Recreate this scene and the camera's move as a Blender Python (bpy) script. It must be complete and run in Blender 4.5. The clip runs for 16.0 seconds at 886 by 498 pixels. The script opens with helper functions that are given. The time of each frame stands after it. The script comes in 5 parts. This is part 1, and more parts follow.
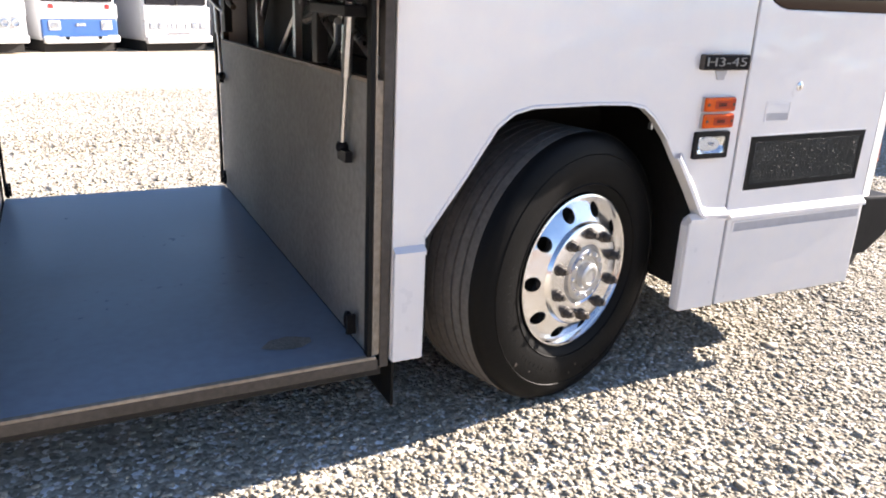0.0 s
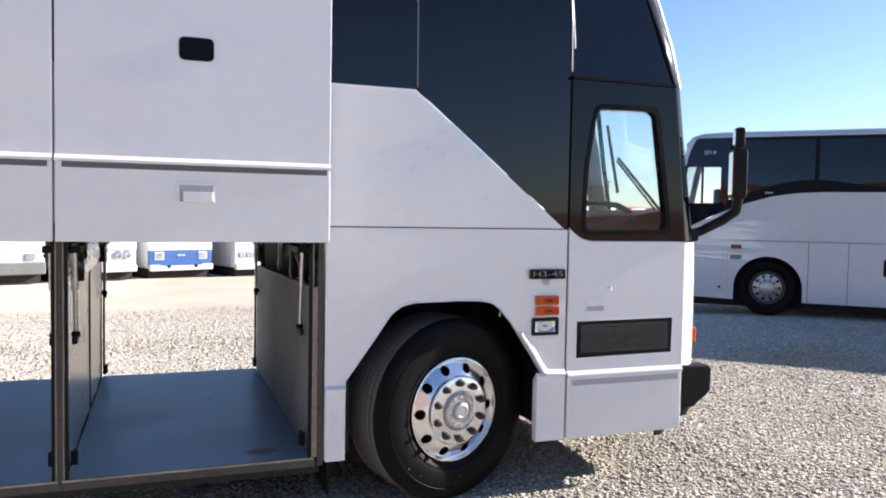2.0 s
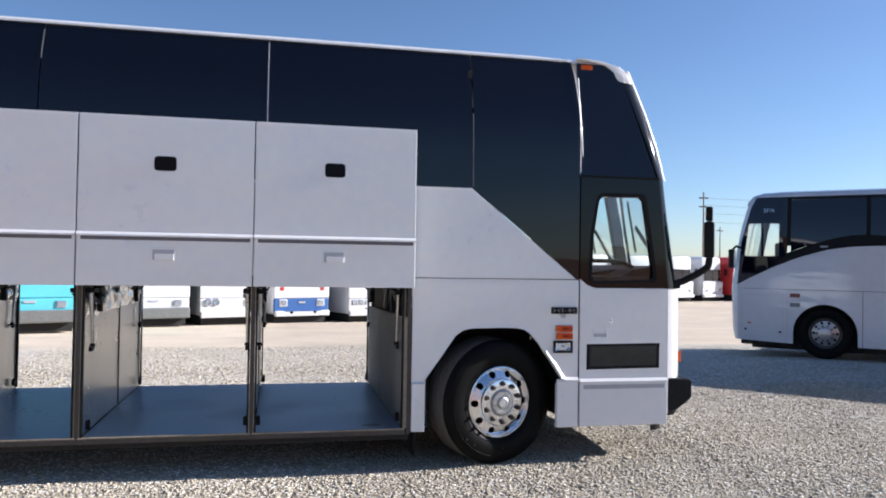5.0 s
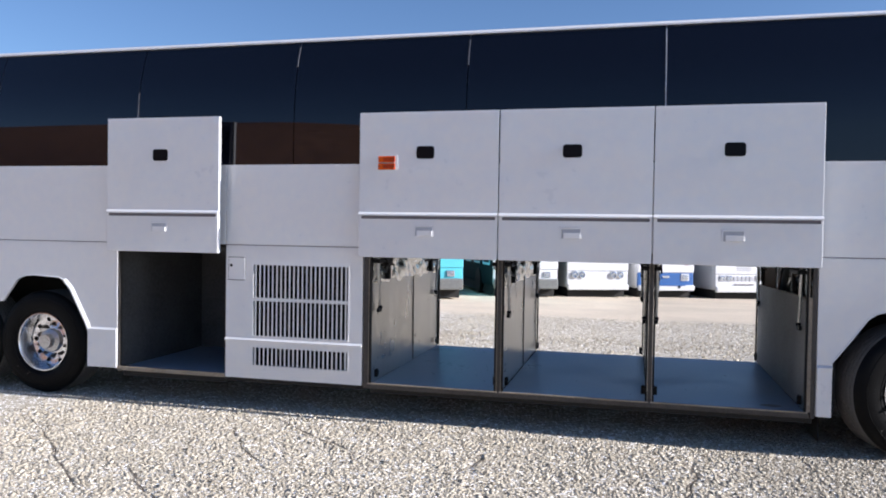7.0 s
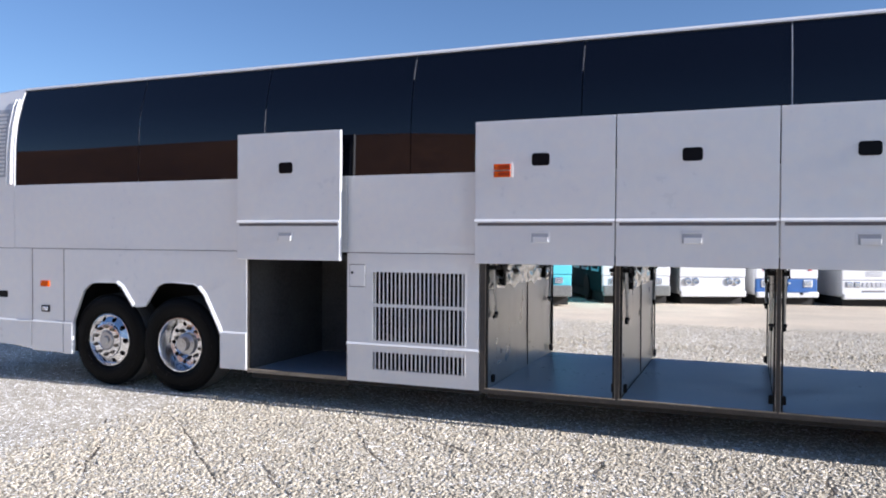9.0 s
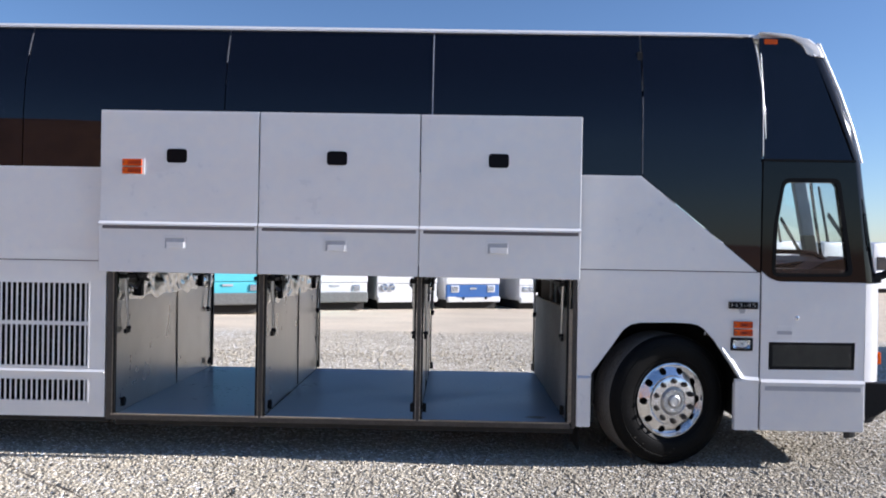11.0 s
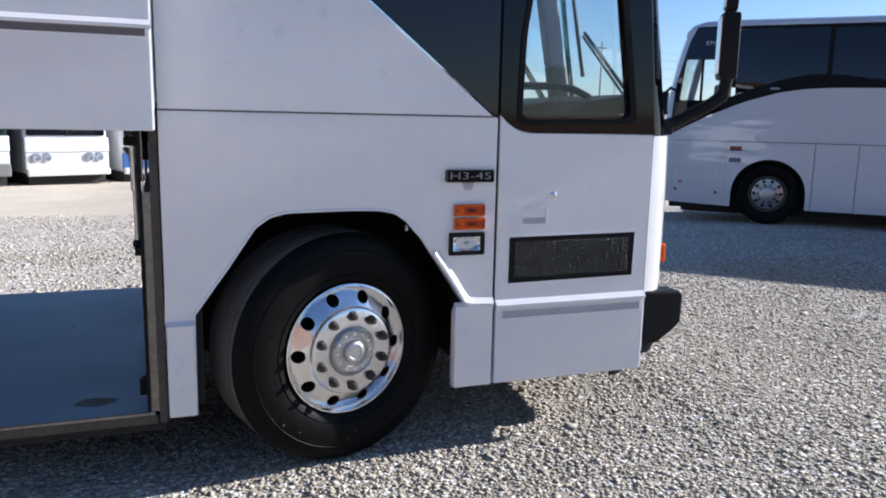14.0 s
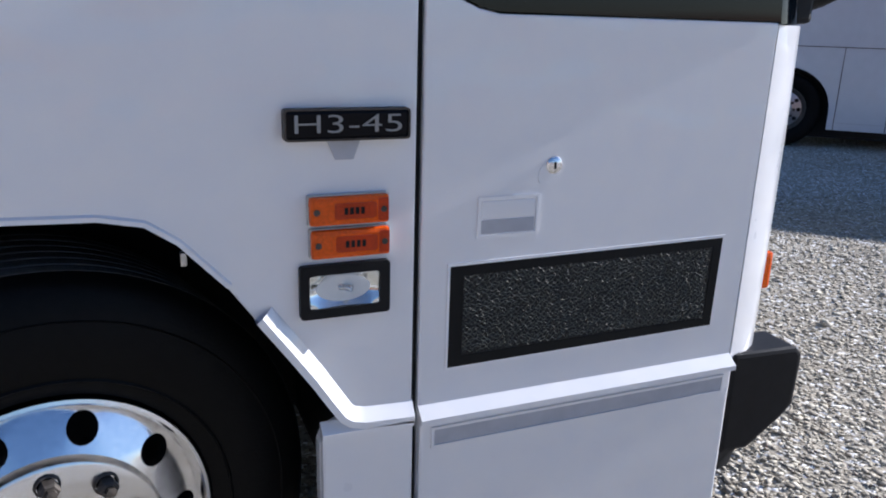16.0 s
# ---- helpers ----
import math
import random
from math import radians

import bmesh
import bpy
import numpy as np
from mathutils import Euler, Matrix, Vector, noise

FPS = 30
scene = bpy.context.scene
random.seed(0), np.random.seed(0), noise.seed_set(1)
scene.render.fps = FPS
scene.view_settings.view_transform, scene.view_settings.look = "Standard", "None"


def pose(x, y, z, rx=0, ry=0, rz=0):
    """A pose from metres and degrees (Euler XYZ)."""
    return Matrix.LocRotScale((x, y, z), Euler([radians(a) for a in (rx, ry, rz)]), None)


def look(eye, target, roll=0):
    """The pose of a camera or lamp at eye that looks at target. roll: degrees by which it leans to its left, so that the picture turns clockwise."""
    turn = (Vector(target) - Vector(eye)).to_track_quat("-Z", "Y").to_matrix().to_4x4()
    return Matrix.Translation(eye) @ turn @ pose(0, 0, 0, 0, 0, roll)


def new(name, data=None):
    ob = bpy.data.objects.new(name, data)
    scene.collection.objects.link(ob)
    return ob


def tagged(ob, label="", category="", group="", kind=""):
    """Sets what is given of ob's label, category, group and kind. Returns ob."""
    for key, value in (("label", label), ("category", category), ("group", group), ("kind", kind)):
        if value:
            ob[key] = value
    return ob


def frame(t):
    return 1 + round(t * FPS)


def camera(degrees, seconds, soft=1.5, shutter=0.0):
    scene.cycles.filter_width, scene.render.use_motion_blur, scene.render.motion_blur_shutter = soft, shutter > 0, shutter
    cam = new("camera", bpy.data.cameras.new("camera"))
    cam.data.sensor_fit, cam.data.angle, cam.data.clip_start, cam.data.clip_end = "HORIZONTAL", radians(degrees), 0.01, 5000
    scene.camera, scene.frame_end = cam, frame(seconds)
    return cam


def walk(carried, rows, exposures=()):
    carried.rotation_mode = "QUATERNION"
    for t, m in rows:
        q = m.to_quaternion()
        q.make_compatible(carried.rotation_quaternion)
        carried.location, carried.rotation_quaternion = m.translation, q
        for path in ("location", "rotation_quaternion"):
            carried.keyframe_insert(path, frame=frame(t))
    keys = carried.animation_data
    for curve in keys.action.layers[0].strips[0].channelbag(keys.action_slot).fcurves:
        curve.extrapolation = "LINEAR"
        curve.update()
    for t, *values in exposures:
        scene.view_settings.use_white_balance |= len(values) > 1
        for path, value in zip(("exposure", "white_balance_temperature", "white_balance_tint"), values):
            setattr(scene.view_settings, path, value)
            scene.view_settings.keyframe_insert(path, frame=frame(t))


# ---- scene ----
cam = camera(60.2, 16.0, soft=1.9)
PATH = [
    (0, (-1.674, -2.163, 1.470), (-0.820, -0.471, 0.831), 2.60),
    (0.5, (-1.603, -2.637, 1.499), (-0.891, -0.805, 1.127), 2.00),
    (1, (-1.529, -3.097, 1.537), (-0.791, -1.260, 1.253), 0.30),
    (1.5, (-1.561, -3.542, 1.582), (-0.760, -1.721, 1.374), 1.50),
    (2, (-1.581, -4.004, 1.602), (-0.890, -2.130, 1.513), 1.00),
    (2.5, (-1.641, -4.430, 1.620), (-0.905, -2.570, 1.610), 1.20),
    (3, (-1.753, -4.819, 1.654), (-1.049, -2.947, 1.617), -0.70),
    (3.2, (-1.765, -4.973, 1.653), (-1.102, -3.086, 1.667), -0.29),
    (5.5, (-1.922, -6.388, 1.654), (-1.672, -4.404, 1.677), -0.10),
    (6, (-2.057, -6.487, 1.688), (-2.067, -4.488, 1.662), -0.60),
    (6.5, (-2.190, -6.524, 1.716), (-2.427, -4.538, 1.671), 0.10),
    (7, (-2.189, -6.553, 1.694), (-2.672, -4.613, 1.646), 0.90),
    (7.5, (-2.254, -6.608, 1.681), (-2.907, -4.718, 1.625), 0.80),
    (8, (-2.315, -6.682, 1.692), (-3.084, -4.836, 1.647), 0.70),
    (8.2, (-2.325, -6.700, 1.690), (-3.129, -4.870, 1.655), 0.60),
    (10.3, (-2.000, -6.400, 1.695), (-2.358, -4.434, 1.660), 0.00),
    (10.5, (-1.945, -6.342, 1.697), (-2.212, -4.360, 1.664), 0.20),
    (11, (-1.772, -6.130, 1.694), (-1.798, -4.130, 1.687), 1.00),
    (11.5, (-1.749, -5.674, 1.686), (-1.482, -3.692, 1.698), 1.32),
    (12, (-1.621, -5.252, 1.617), (-1.221, -3.294, 1.546), 0.30),
    (12.5, (-1.421, -4.728, 1.587), (-0.969, -2.788, 1.413), 0.60),
    (13, (-1.231, -4.172, 1.558), (-0.560, -2.299, 1.348), 0.90),
    (13.5, (-0.990, -3.692, 1.522), (-0.301, -1.831, 1.274), -0.70),
    (14, (-0.747, -3.215, 1.519), (-0.069, -1.364, 1.182), 1.20),
    (14.5, (-0.539, -2.718, 1.521), (0.244, -0.904, 1.207), 1.78),
    (15, (-0.245, -2.237, 1.466), (0.498, -0.416, 1.099), 0.80),
    (15.5, (-0.007, -1.791, 1.418), (0.710, 0.017, 0.952), 0.90),
    (16, (0.187, -1.327, 1.446), (0.928, 0.440, 0.871), 1.70),
]
# exposure of the clip's camera: brighter at the start
walk(cam, [(t, look(eye, target, roll)) for t, eye, target, roll in PATH],
     exposures=[(0.0, 1.92, 6810, 16.5), (1.45, 1.95, 6710, 16.5), (2.1, 1.30, 6400, 16.5), (3.2, 1.11, 6400, 15.5), (5.5, 0.91, 6040, 15.5), (11.0, 0.86, 5940, 15.5), (14.0, 0.90, 5850, 15.5), (16.0, 0.85, 5750, 14.5)])

# ---- world and sun: low winter sun from ahead of the coach ----
SUN = Vector((2.35, -0.028, 1.0)).normalized()
world = bpy.data.worlds.new("sky")
scene.world = world
world.use_nodes = True
wn = world.node_tree.nodes
sky = wn.new("ShaderNodeTexSky")
sky.sky_type, sky.sun_disc = "NISHITA", False
sky.sun_elevation = math.asin(SUN.z)
sky.sun_rotation = math.atan2(SUN.x, SUN.y)
sky.air_density, sky.dust_density, sky.ozone_density = 1.0, 0.6, 4.0
sky.altitude = 900
wn["Background"].inputs["Strength"].default_value = 0.072
world.node_tree.links.new(sky.outputs[0], wn["Background"].inputs[0])
sun = bpy.data.lights.new("sun", "SUN")
sun.energy, sun.angle, sun.color = 5.0, radians(0.53), (1.0, 0.94, 0.86)
new("sun", sun).matrix_world = look(SUN * 50, (0, 0, 0))


# ---- materials ----
def mat(name, color, rough=0.5, metal=0.0, vary=0.0, scale=8.0, bump=0.0, bscale=60.0, coat=0.0, spec=0.5, rvary=0.0, tint=None, wave=0.0):
    """A surface with colour drift at two scales, uneven gloss and fine relief."""
    m = bpy.data.materials.new(name)
    m.use_nodes = True
    n, l = m.node_tree.nodes, m.node_tree.links
    b = n["Principled BSDF"]
    b.inputs["Base Color"].default_value = (*color, 1)
    b.inputs["Roughness"].default_value = rough
    b.inputs["Metallic"].default_value = metal
    b.inputs["Coat Weight"].default_value = coat
    b.inputs["Coat Roughness"].default_value = 0.04
    b.inputs["Specular IOR Level"].default_value = spec
    co = n.new("ShaderNodeTexCoord")
    if vary or rvary:
        a, f, mx = n.new("ShaderNodeTexNoise"), n.new("ShaderNodeTexNoise"), n.new("ShaderNodeMath")
        a.inputs["Scale"].default_value, a.inputs["Detail"].default_value = scale * 0.25, 4
        f.inputs["Scale"].default_value, f.inputs["Detail"].default_value = scale * 4, 6
        l.new(co.outputs["Object"], a.inputs["Vector"])
        l.new(co.outputs["Object"], f.inputs["Vector"])
        mx.operation = "ADD"
        l.new(a.outputs["Fac"], mx.inputs[0])
        l.new(f.outputs["Fac"], mx.inputs[1])
        if vary:
            mr, mixc = n.new("ShaderNodeMapRange"), n.new("ShaderNodeMix")
            mr.inputs["From Min"].default_value, mr.inputs["From Max"].default_value = 0.7, 1.3
            l.new(mx.outputs[0], mr.inputs["Value"])
            mixc.data_type = "RGBA"
            l.new(mr.outputs[0], mixc.inputs["Factor"])
            other = tint or color
            mixc.inputs["A"].default_value = (*[max(0, c * (1 - vary)) for c in other], 1)
            mixc.inputs["B"].default_value = (*[min(1, c * (1 + vary)) for c in color], 1)
            l.new(mixc.outputs["Result"], b.inputs["Base Color"])
        if rvary:
            rr = n.new("ShaderNodeMapRange")
            rr.inputs["From Min"].default_value, rr.inputs["From Max"].default_value = 0.7, 1.3
            rr.inputs["To Min"].default_value, rr.inputs["To Max"].default_value = max(0.02, rough - rvary), rough + rvary
            l.new(mx.outputs[0], rr.inputs["Value"])
            l.new(rr.outputs[0], b.inputs["Roughness"])
    if wave:
        t, bp = n.new("ShaderNodeTexNoise"), n.new("ShaderNodeBump")
        t.inputs["Scale"].default_value, t.inputs["Detail"].default_value = 1.7, 2
        mp = n.new("ShaderNodeMapping")
        mp.inputs["Scale"].default_value = (1.0, 1.0, 2.6)
        l.new(co.outputs["Object"], mp.inputs["Vector"])
        bp.inputs["Strength"].default_value, bp.inputs["Distance"].default_value = wave, 0.1
        l.new(mp.outputs[0], t.inputs["Vector"])
        l.new(t.outputs["Fac"], bp.inputs["Height"])
        l.new(bp.outputs[0], b.inputs["Coat Normal"])
    if bump:
        t, bp = n.new("ShaderNodeTexNoise"), n.new("ShaderNodeBump")
        t.inputs["Scale"].default_value, t.inputs["Detail"].default_value = bscale, 5
        bp.inputs["Strength"].default_value, bp.inputs["Distance"].default_value = bump, 0.01
        l.new(co.outputs["Object"], t.inputs["Vector"])
        l.new(t.outputs["Fac"], bp.inputs["Height"])
        l.new(bp.outputs[0], b.inputs["Normal"])
    return m


def clear_glass(name, tint, gloss=1.0):
    """A thin pane: tinted see-through with a mirror gloss that grows towards grazing."""
    m = bpy.data.materials.new(name)
    m.use_nodes = True
    n, l = m.node_tree.nodes, m.node_tree.links
    n.remove(n["Principled BSDF"])
    tr, gl, mx, fr = n.new("ShaderNodeBsdfTransparent"), n.new("ShaderNodeBsdfGlossy"), n.new("ShaderNodeMixShader"), n.new("ShaderNodeLayerWeight")
    tr.inputs[0].default_value = (*tint, 1)
    gl.inputs["Roughness"].default_value = 0.01
    gl.inputs[0].default_value = (gloss, gloss, gloss, 1)
    fr.inputs["Blend"].default_value = 0.5
    pw, sc = n.new("ShaderNodeMath"), n.new("ShaderNodeMath")
    pw.operation, sc.operation = "POWER", "MULTIPLY_ADD"
    pw.inputs[1].default_value = 5.0
    sc.inputs[1].default_value, sc.inputs[2].default_value = 0.6, 0.03
    l.new(fr.outputs["Facing"], pw.inputs[0])
    l.new(pw.outputs[0], sc.inputs[0])
    l.new(sc.outputs[0], mx.inputs[0])
    l.new(tr.outputs[0], mx.inputs[1])
    l.new(gl.outputs[0], mx.inputs[2])
    l.new(mx.outputs[0], n["Material Output"].inputs[0])
    return m


M = {}
# warm and cool drift in the white stands for soft reflections on the panels
M["white"] = mat("white_paint", (0.79, 0.778, 0.762), 0.3, vary=0.016, scale=3, tint=(0.755, 0.765, 0.785), coat=1.0, rvary=0.03, wave=0.4)
M["white_far"] = mat("white_gelcoat", (0.66, 0.67, 0.685), 0.3, vary=0.04, scale=2, coat=0.8)
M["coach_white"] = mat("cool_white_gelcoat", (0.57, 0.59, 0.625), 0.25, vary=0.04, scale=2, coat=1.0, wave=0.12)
M["black_paint"] = mat("black_gloss_paint", (0.004, 0.004, 0.005), 0.06, spec=0.36)
M["window"] = mat("dark_window_glass", (0.003, 0.0035, 0.008), 0.025, spec=0.55, bump=0.006, bscale=0.8)
M["pane"] = clear_glass("clear_pane", (0.97, 0.98, 0.98))
M["screen"] = clear_glass("windscreen_glass", (0.94, 0.97, 0.96))
M["rubber"] = mat("tyre_rubber", (0.004, 0.004, 0.004), 0.5, spec=0.1, vary=0.25, scale=10, bump=0.1, bscale=120)
M["tread"] = mat("dusty_tread", (0.105, 0.097, 0.087), 0.85, vary=0.3, scale=12, bump=0.2, bscale=150)
M["seal"] = mat("black_rubber", (0.008, 0.008, 0.008), 0.6, spec=0.15, bump=0.05)
M["plastic"] = mat("black_plastic", (0.01, 0.01, 0.011), 0.5, spec=0.15, vary=0.2, bump=0.08, bscale=200)
M["chrome"] = mat("polished_aluminium", (0.8, 0.8, 0.81), 0.2, metal=1.0, vary=0.05, scale=20, rvary=0.06)
M["brushed"] = mat("brushed_metal", (0.5, 0.5, 0.5), 0.35, metal=1.0, vary=0.2, scale=15, rvary=0.1)
M["alu"] = mat("bay_aluminium", (0.5, 0.485, 0.45), 0.3, metal=0.85, vary=0.1, scale=1.2, bump=0.1, bscale=1.6, rvary=0.05)
M["foil"] = mat("crumpled_foil", (0.72, 0.71, 0.68), 0.22, metal=1.0, vary=0.1, scale=6, bump=0.35, bscale=14, rvary=0.06)
M["carpet"] = mat("grey_bay_carpet", (0.27, 0.26, 0.235), 0.75, vary=0.22, scale=9, bump=0.25, bscale=250)
M["floor"] = mat("blue_grey_floor_sheet", (0.23, 0.285, 0.355), 0.36, vary=0.14, scale=6, bump=0.04, bscale=90, rvary=0.1)
M["wood"] = mat("weathered_edge_trim", (0.3, 0.25, 0.19), 0.6, vary=0.3, scale=14, bump=0.2, bscale=60)
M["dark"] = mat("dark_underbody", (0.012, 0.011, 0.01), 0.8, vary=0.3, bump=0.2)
M["grime"] = mat("dirty_steel", (0.07, 0.06, 0.05), 0.6, metal=0.4, vary=0.4, scale=12, bump=0.2, bscale=50)
M["amber"] = mat("amber_lens", (0.72, 0.098, 0.002), 0.22, spec=0.25, vary=0.2, scale=40, bump=0.25, bscale=90, coat=0.08)
M["deep_amber"] = mat("deep_amber_reflector", (0.42, 0.035, 0.001), 0.3, spec=0.3, vary=0.3, scale=60)
M["post"] = mat("dirty_brown_steel", (0.055, 0.047, 0.04), 0.55, vary=0.35, scale=12, bump=0.15, bscale=80)
M["reflector"] = mat("mirror_reflector", (0.82, 0.83, 0.85), 0.06, metal=1.0, vary=0.04, scale=30)
M["wire"] = mat("dusty_olive_wire", (0.085, 0.083, 0.06), 0.5, vary=0.6, scale=60, spec=0.4)
M["dull_rim"] = mat("dull_grey_rim", (0.42, 0.42, 0.43), 0.3, metal=1.0, vary=0.2, scale=12)
M["lens"] = mat("clear_lamp_lens", (0.55, 0.6, 0.68), 0.1, metal=0.9, vary=0.3, scale=25, bump=0.6, bscale=28)
M["mesh"] = mat("black_grille_mesh", (0.016, 0.016, 0.013), 0.6, spec=0.3, vary=0.7, scale=40, bump=0.6, bscale=160)
M["grey"] = mat("grey_inset", (0.42, 0.43, 0.46), 0.4, vary=0.08)
M["inset"] = mat("dark_groove", (0.13, 0.115, 0.12), 0.5, vary=0.1)
M["dull_joint"] = mat("dull_pane_joint", (0.14, 0.14, 0.15), 0.5, vary=0.2)
M["letter"] = mat("silver_lettering", (0.72, 0.72, 0.7), 0.3, metal=0.6)
M["navy"] = mat("badge_black", (0.004, 0.004, 0.006), 0.3, spec=0.12)
M["score_fill"] = mat("dark_score_fill", (0.11, 0.092, 0.07), 0.9, vary=0.5, scale=40, bump=0.5, bscale=120)
M["tan"] = mat("tan_stain", (0.25, 0.225, 0.19), 0.8, vary=0.4, scale=30)
M["blue"] = mat("blue_bus_paint", (0.04, 0.12, 0.33), 0.3, vary=0.06, coat=0.3)
M["teal"] = mat("teal_bus_paint", (0.12, 0.55, 0.64), 0.35, vary=0.05)
M["deep_red"] = mat("dull_red_lens", (0.16, 0.02, 0.02), 0.3, vary=0.2, scale=30)
M["smoked"] = mat("smoked_lens", (0.1, 0.13, 0.15), 0.25, vary=0.2, scale=30)
M["dark_teal"] = mat("dark_teal_paint", (0.008, 0.024, 0.026), 0.7, vary=0.2, scale=2, spec=0.1)
M["post_grey"] = mat("pale_grey_trim", (0.3, 0.33, 0.38), 0.5, vary=0.1, scale=4)
M["red"] = mat("red_bus_paint", (0.5, 0.03, 0.03), 0.35, vary=0.08)
M["dull_grey"] = mat("dull_grey_bumper", (0.16, 0.165, 0.16), 0.45, vary=0.2, scale=4)
M["pole"] = mat("grey_pole_wood", (0.2, 0.17, 0.14), 0.85, vary=0.2)
M["earth"] = mat("bare_brown_earth", (0.3, 0.15, 0.075), 0.9, vary=0.35, scale=0.3)
M["dark_carpet"] = mat("dark_bay_carpet", (0.085, 0.082, 0.08), 0.8, vary=0.3, scale=9, bump=0.25, bscale=250)
M["dim_letter"] = mat("dull_silver_lettering", (0.28, 0.28, 0.275), 0.4, metal=0.3)


# ---- geometry helpers ----
def box(bm, x0, x1, y0, y1, z0, z1):
    v = [bm.verts.new((x, y, z)) for x in (x0, x1) for y in (y0, y1) for z in (z0, z1)]
    for f in ((0, 1, 3, 2), (4, 6, 7, 5), (0, 4, 5, 1), (2, 3, 7, 6), (0, 2, 6, 4), (1, 5, 7, 3)):
        bm.faces.new([v[i] for i in f])
    return bm


def prism(bm, pts, y0, y1):
    """A side-view outline (x, z) made into a slab from y0 (outside) to y1."""
    a = [bm.verts.new((x, y0, z)) for x, z in pts]
    b = [bm.verts.new((x, y1, z)) for x, z in pts]
    bm.faces.new(a)
    bm.faces.new(b[::-1])
    for i in range(len(pts)):
        j = (i + 1) % len(pts)
        bm.faces.new((a[i], b[i], b[j], a[j]))
    return bm


def rounded(pts, r, k=5):
    """The outline with its corners rounded off."""
    out = []
    for i, p in enumerate(pts):
        p, a, b = Vector(p), Vector(pts[i - 1]), Vector(pts[(i + 1) % len(pts)])
        da, db = (a - p), (b - p)
        ra, rb = min(r, da.length * 0.45), min(r, db.length * 0.45)
        s, e = p + da.normalized() * ra, p + db.normalized() * rb
        for j in range(k + 1):
            t = j / k
            out.append(tuple(s * (1 - t) ** 2 + p * 2 * t * (1 - t) + e * t * t))
    return out


def plate(x0, x1, z0, z1, y0, y1, r):
    """A flat plate with rounded corners, facing the side."""
    return prism(bmesh.new(), rounded([(x0, z0), (x1, z0), (x1, z1), (x0, z1)], r), y0, y1)


def tube(bm, p, q, r, segs=8, r2=None):
    p, q = Vector(p), Vector(q)
    d = q - p
    m = Matrix.Translation((p + q) / 2) @ d.to_track_quat("Z", "Y").to_matrix().to_4x4()
    bmesh.ops.create_cone(bm, cap_ends=True, segments=segs, radius1=r, radius2=r if r2 is None else r2, depth=d.length, matrix=m)
    return bm


def pipe(bm, pts, r, segs=8):
    for p, q in zip(pts, pts[1:]):
        tube(bm, p, q, r, segs)
        bmesh.ops.create_uvsphere(bm, u_segments=segs, v_segments=4, radius=r, matrix=Matrix.Translation(q))
    return bm


def lathe(bm, prof, segs=48, c=(0, 0, 0)):
    """Turns a profile of (radius, y) round an axis along y through c."""
    rings = []
    for r, y in prof:
        if r < 1e-5:
            rings.append([bm.verts.new((c[0], c[1] + y, c[2]))])
        else:
            rings.append([bm.verts.new((c[0] + r * math.cos(2 * math.pi * i / segs), c[1] + y, c[2] + r * math.sin(2 * math.pi * i / segs))) for i in range(segs)])
    for a, b in zip(rings, rings[1:]):
        for i in range(segs):
            j = (i + 1) % segs
            if len(a) == 1 and len(b) == 1:
                continue
            if len(b) == 1:
                bm.faces.new((a[i], a[j], b[0]))
            elif len(a) == 1:
                bm.faces.new((a[0], b[j], b[i]))
            else:
                bm.faces.new((a[i], a[j], b[j], b[i]))
    return bm


def loft(bm, rows, close=False):
    """Skins rows of points that all have the same count."""
    vs = [[bm.verts.new(p) for p in r] for r in rows]
    for a, b in zip(vs, vs[1:]):
        for i in range(len(a) - 1):
            bm.faces.new((a[i], a[i + 1], b[i + 1], b[i]))
    return bm


def ledge(bm, x0, x1, y, z, h=0.034, out=0.024):
    """A drip moulding along x whose top slopes outwards."""
    prof = ((y + 0.004, z + h), (y, z + h), (y - out, z + 0.012), (y - out, z), (y + 0.004, z - 0.004))
    rows = [[bm.verts.new((x, a, b)) for a, b in prof] for x in (x0, x1)]
    for i in range(5):
        j = (i + 1) % 5
        bm.faces.new((rows[0][i], rows[0][j], rows[1][j], rows[1][i]))
    bm.faces.new(rows[0])
    bm.faces.new(rows[1][::-1])
    return bm


def turned(bm, m):
    bm.transform(m)
    return bm


def part(name, bm, material, parent=None, label="", smooth=False, bevel=0.0, thick=0.0):
    """Links a bmesh as one mesh object under a thing or under a part."""
    if thick:
        bmesh.ops.recalc_face_normals(bm, faces=bm.faces)
        bmesh.ops.solidify(bm, geom=bm.faces[:], thickness=thick)
    bmesh.ops.recalc_face_normals(bm, faces=bm.faces)
    if bevel:
        es = [e for e in bm.edges if len(e.link_faces) == 2 and e.calc_face_angle(0) > 0.5]
        bmesh.ops.bevel(bm, geom=es, offset=bevel, segments=2, profile=0.6, affect="EDGES", clamp_overlap=True)
    me = bpy.data.meshes.new(name)
    bm.to_mesh(me)
    bm.free()
    if smooth:
        me.polygons.foreach_set("use_smooth", [True] * len(me.polygons))
        me.set_sharp_from_angle(angle=radians(38))
    me.materials.append(material)
    ob = new(name, me)
    if parent:
        ob.parent = parent
    if label:
        ob["label"] = label
    return ob


def B():
    return bmesh.new()


def thing(name, loc, label, category, group="", kind=""):
    ob = new(name)
    ob.empty_display_size = 0.2
    ob.location = loc
    bpy.context.view_layer.update()
    return tagged(ob, label, category, group, kind)


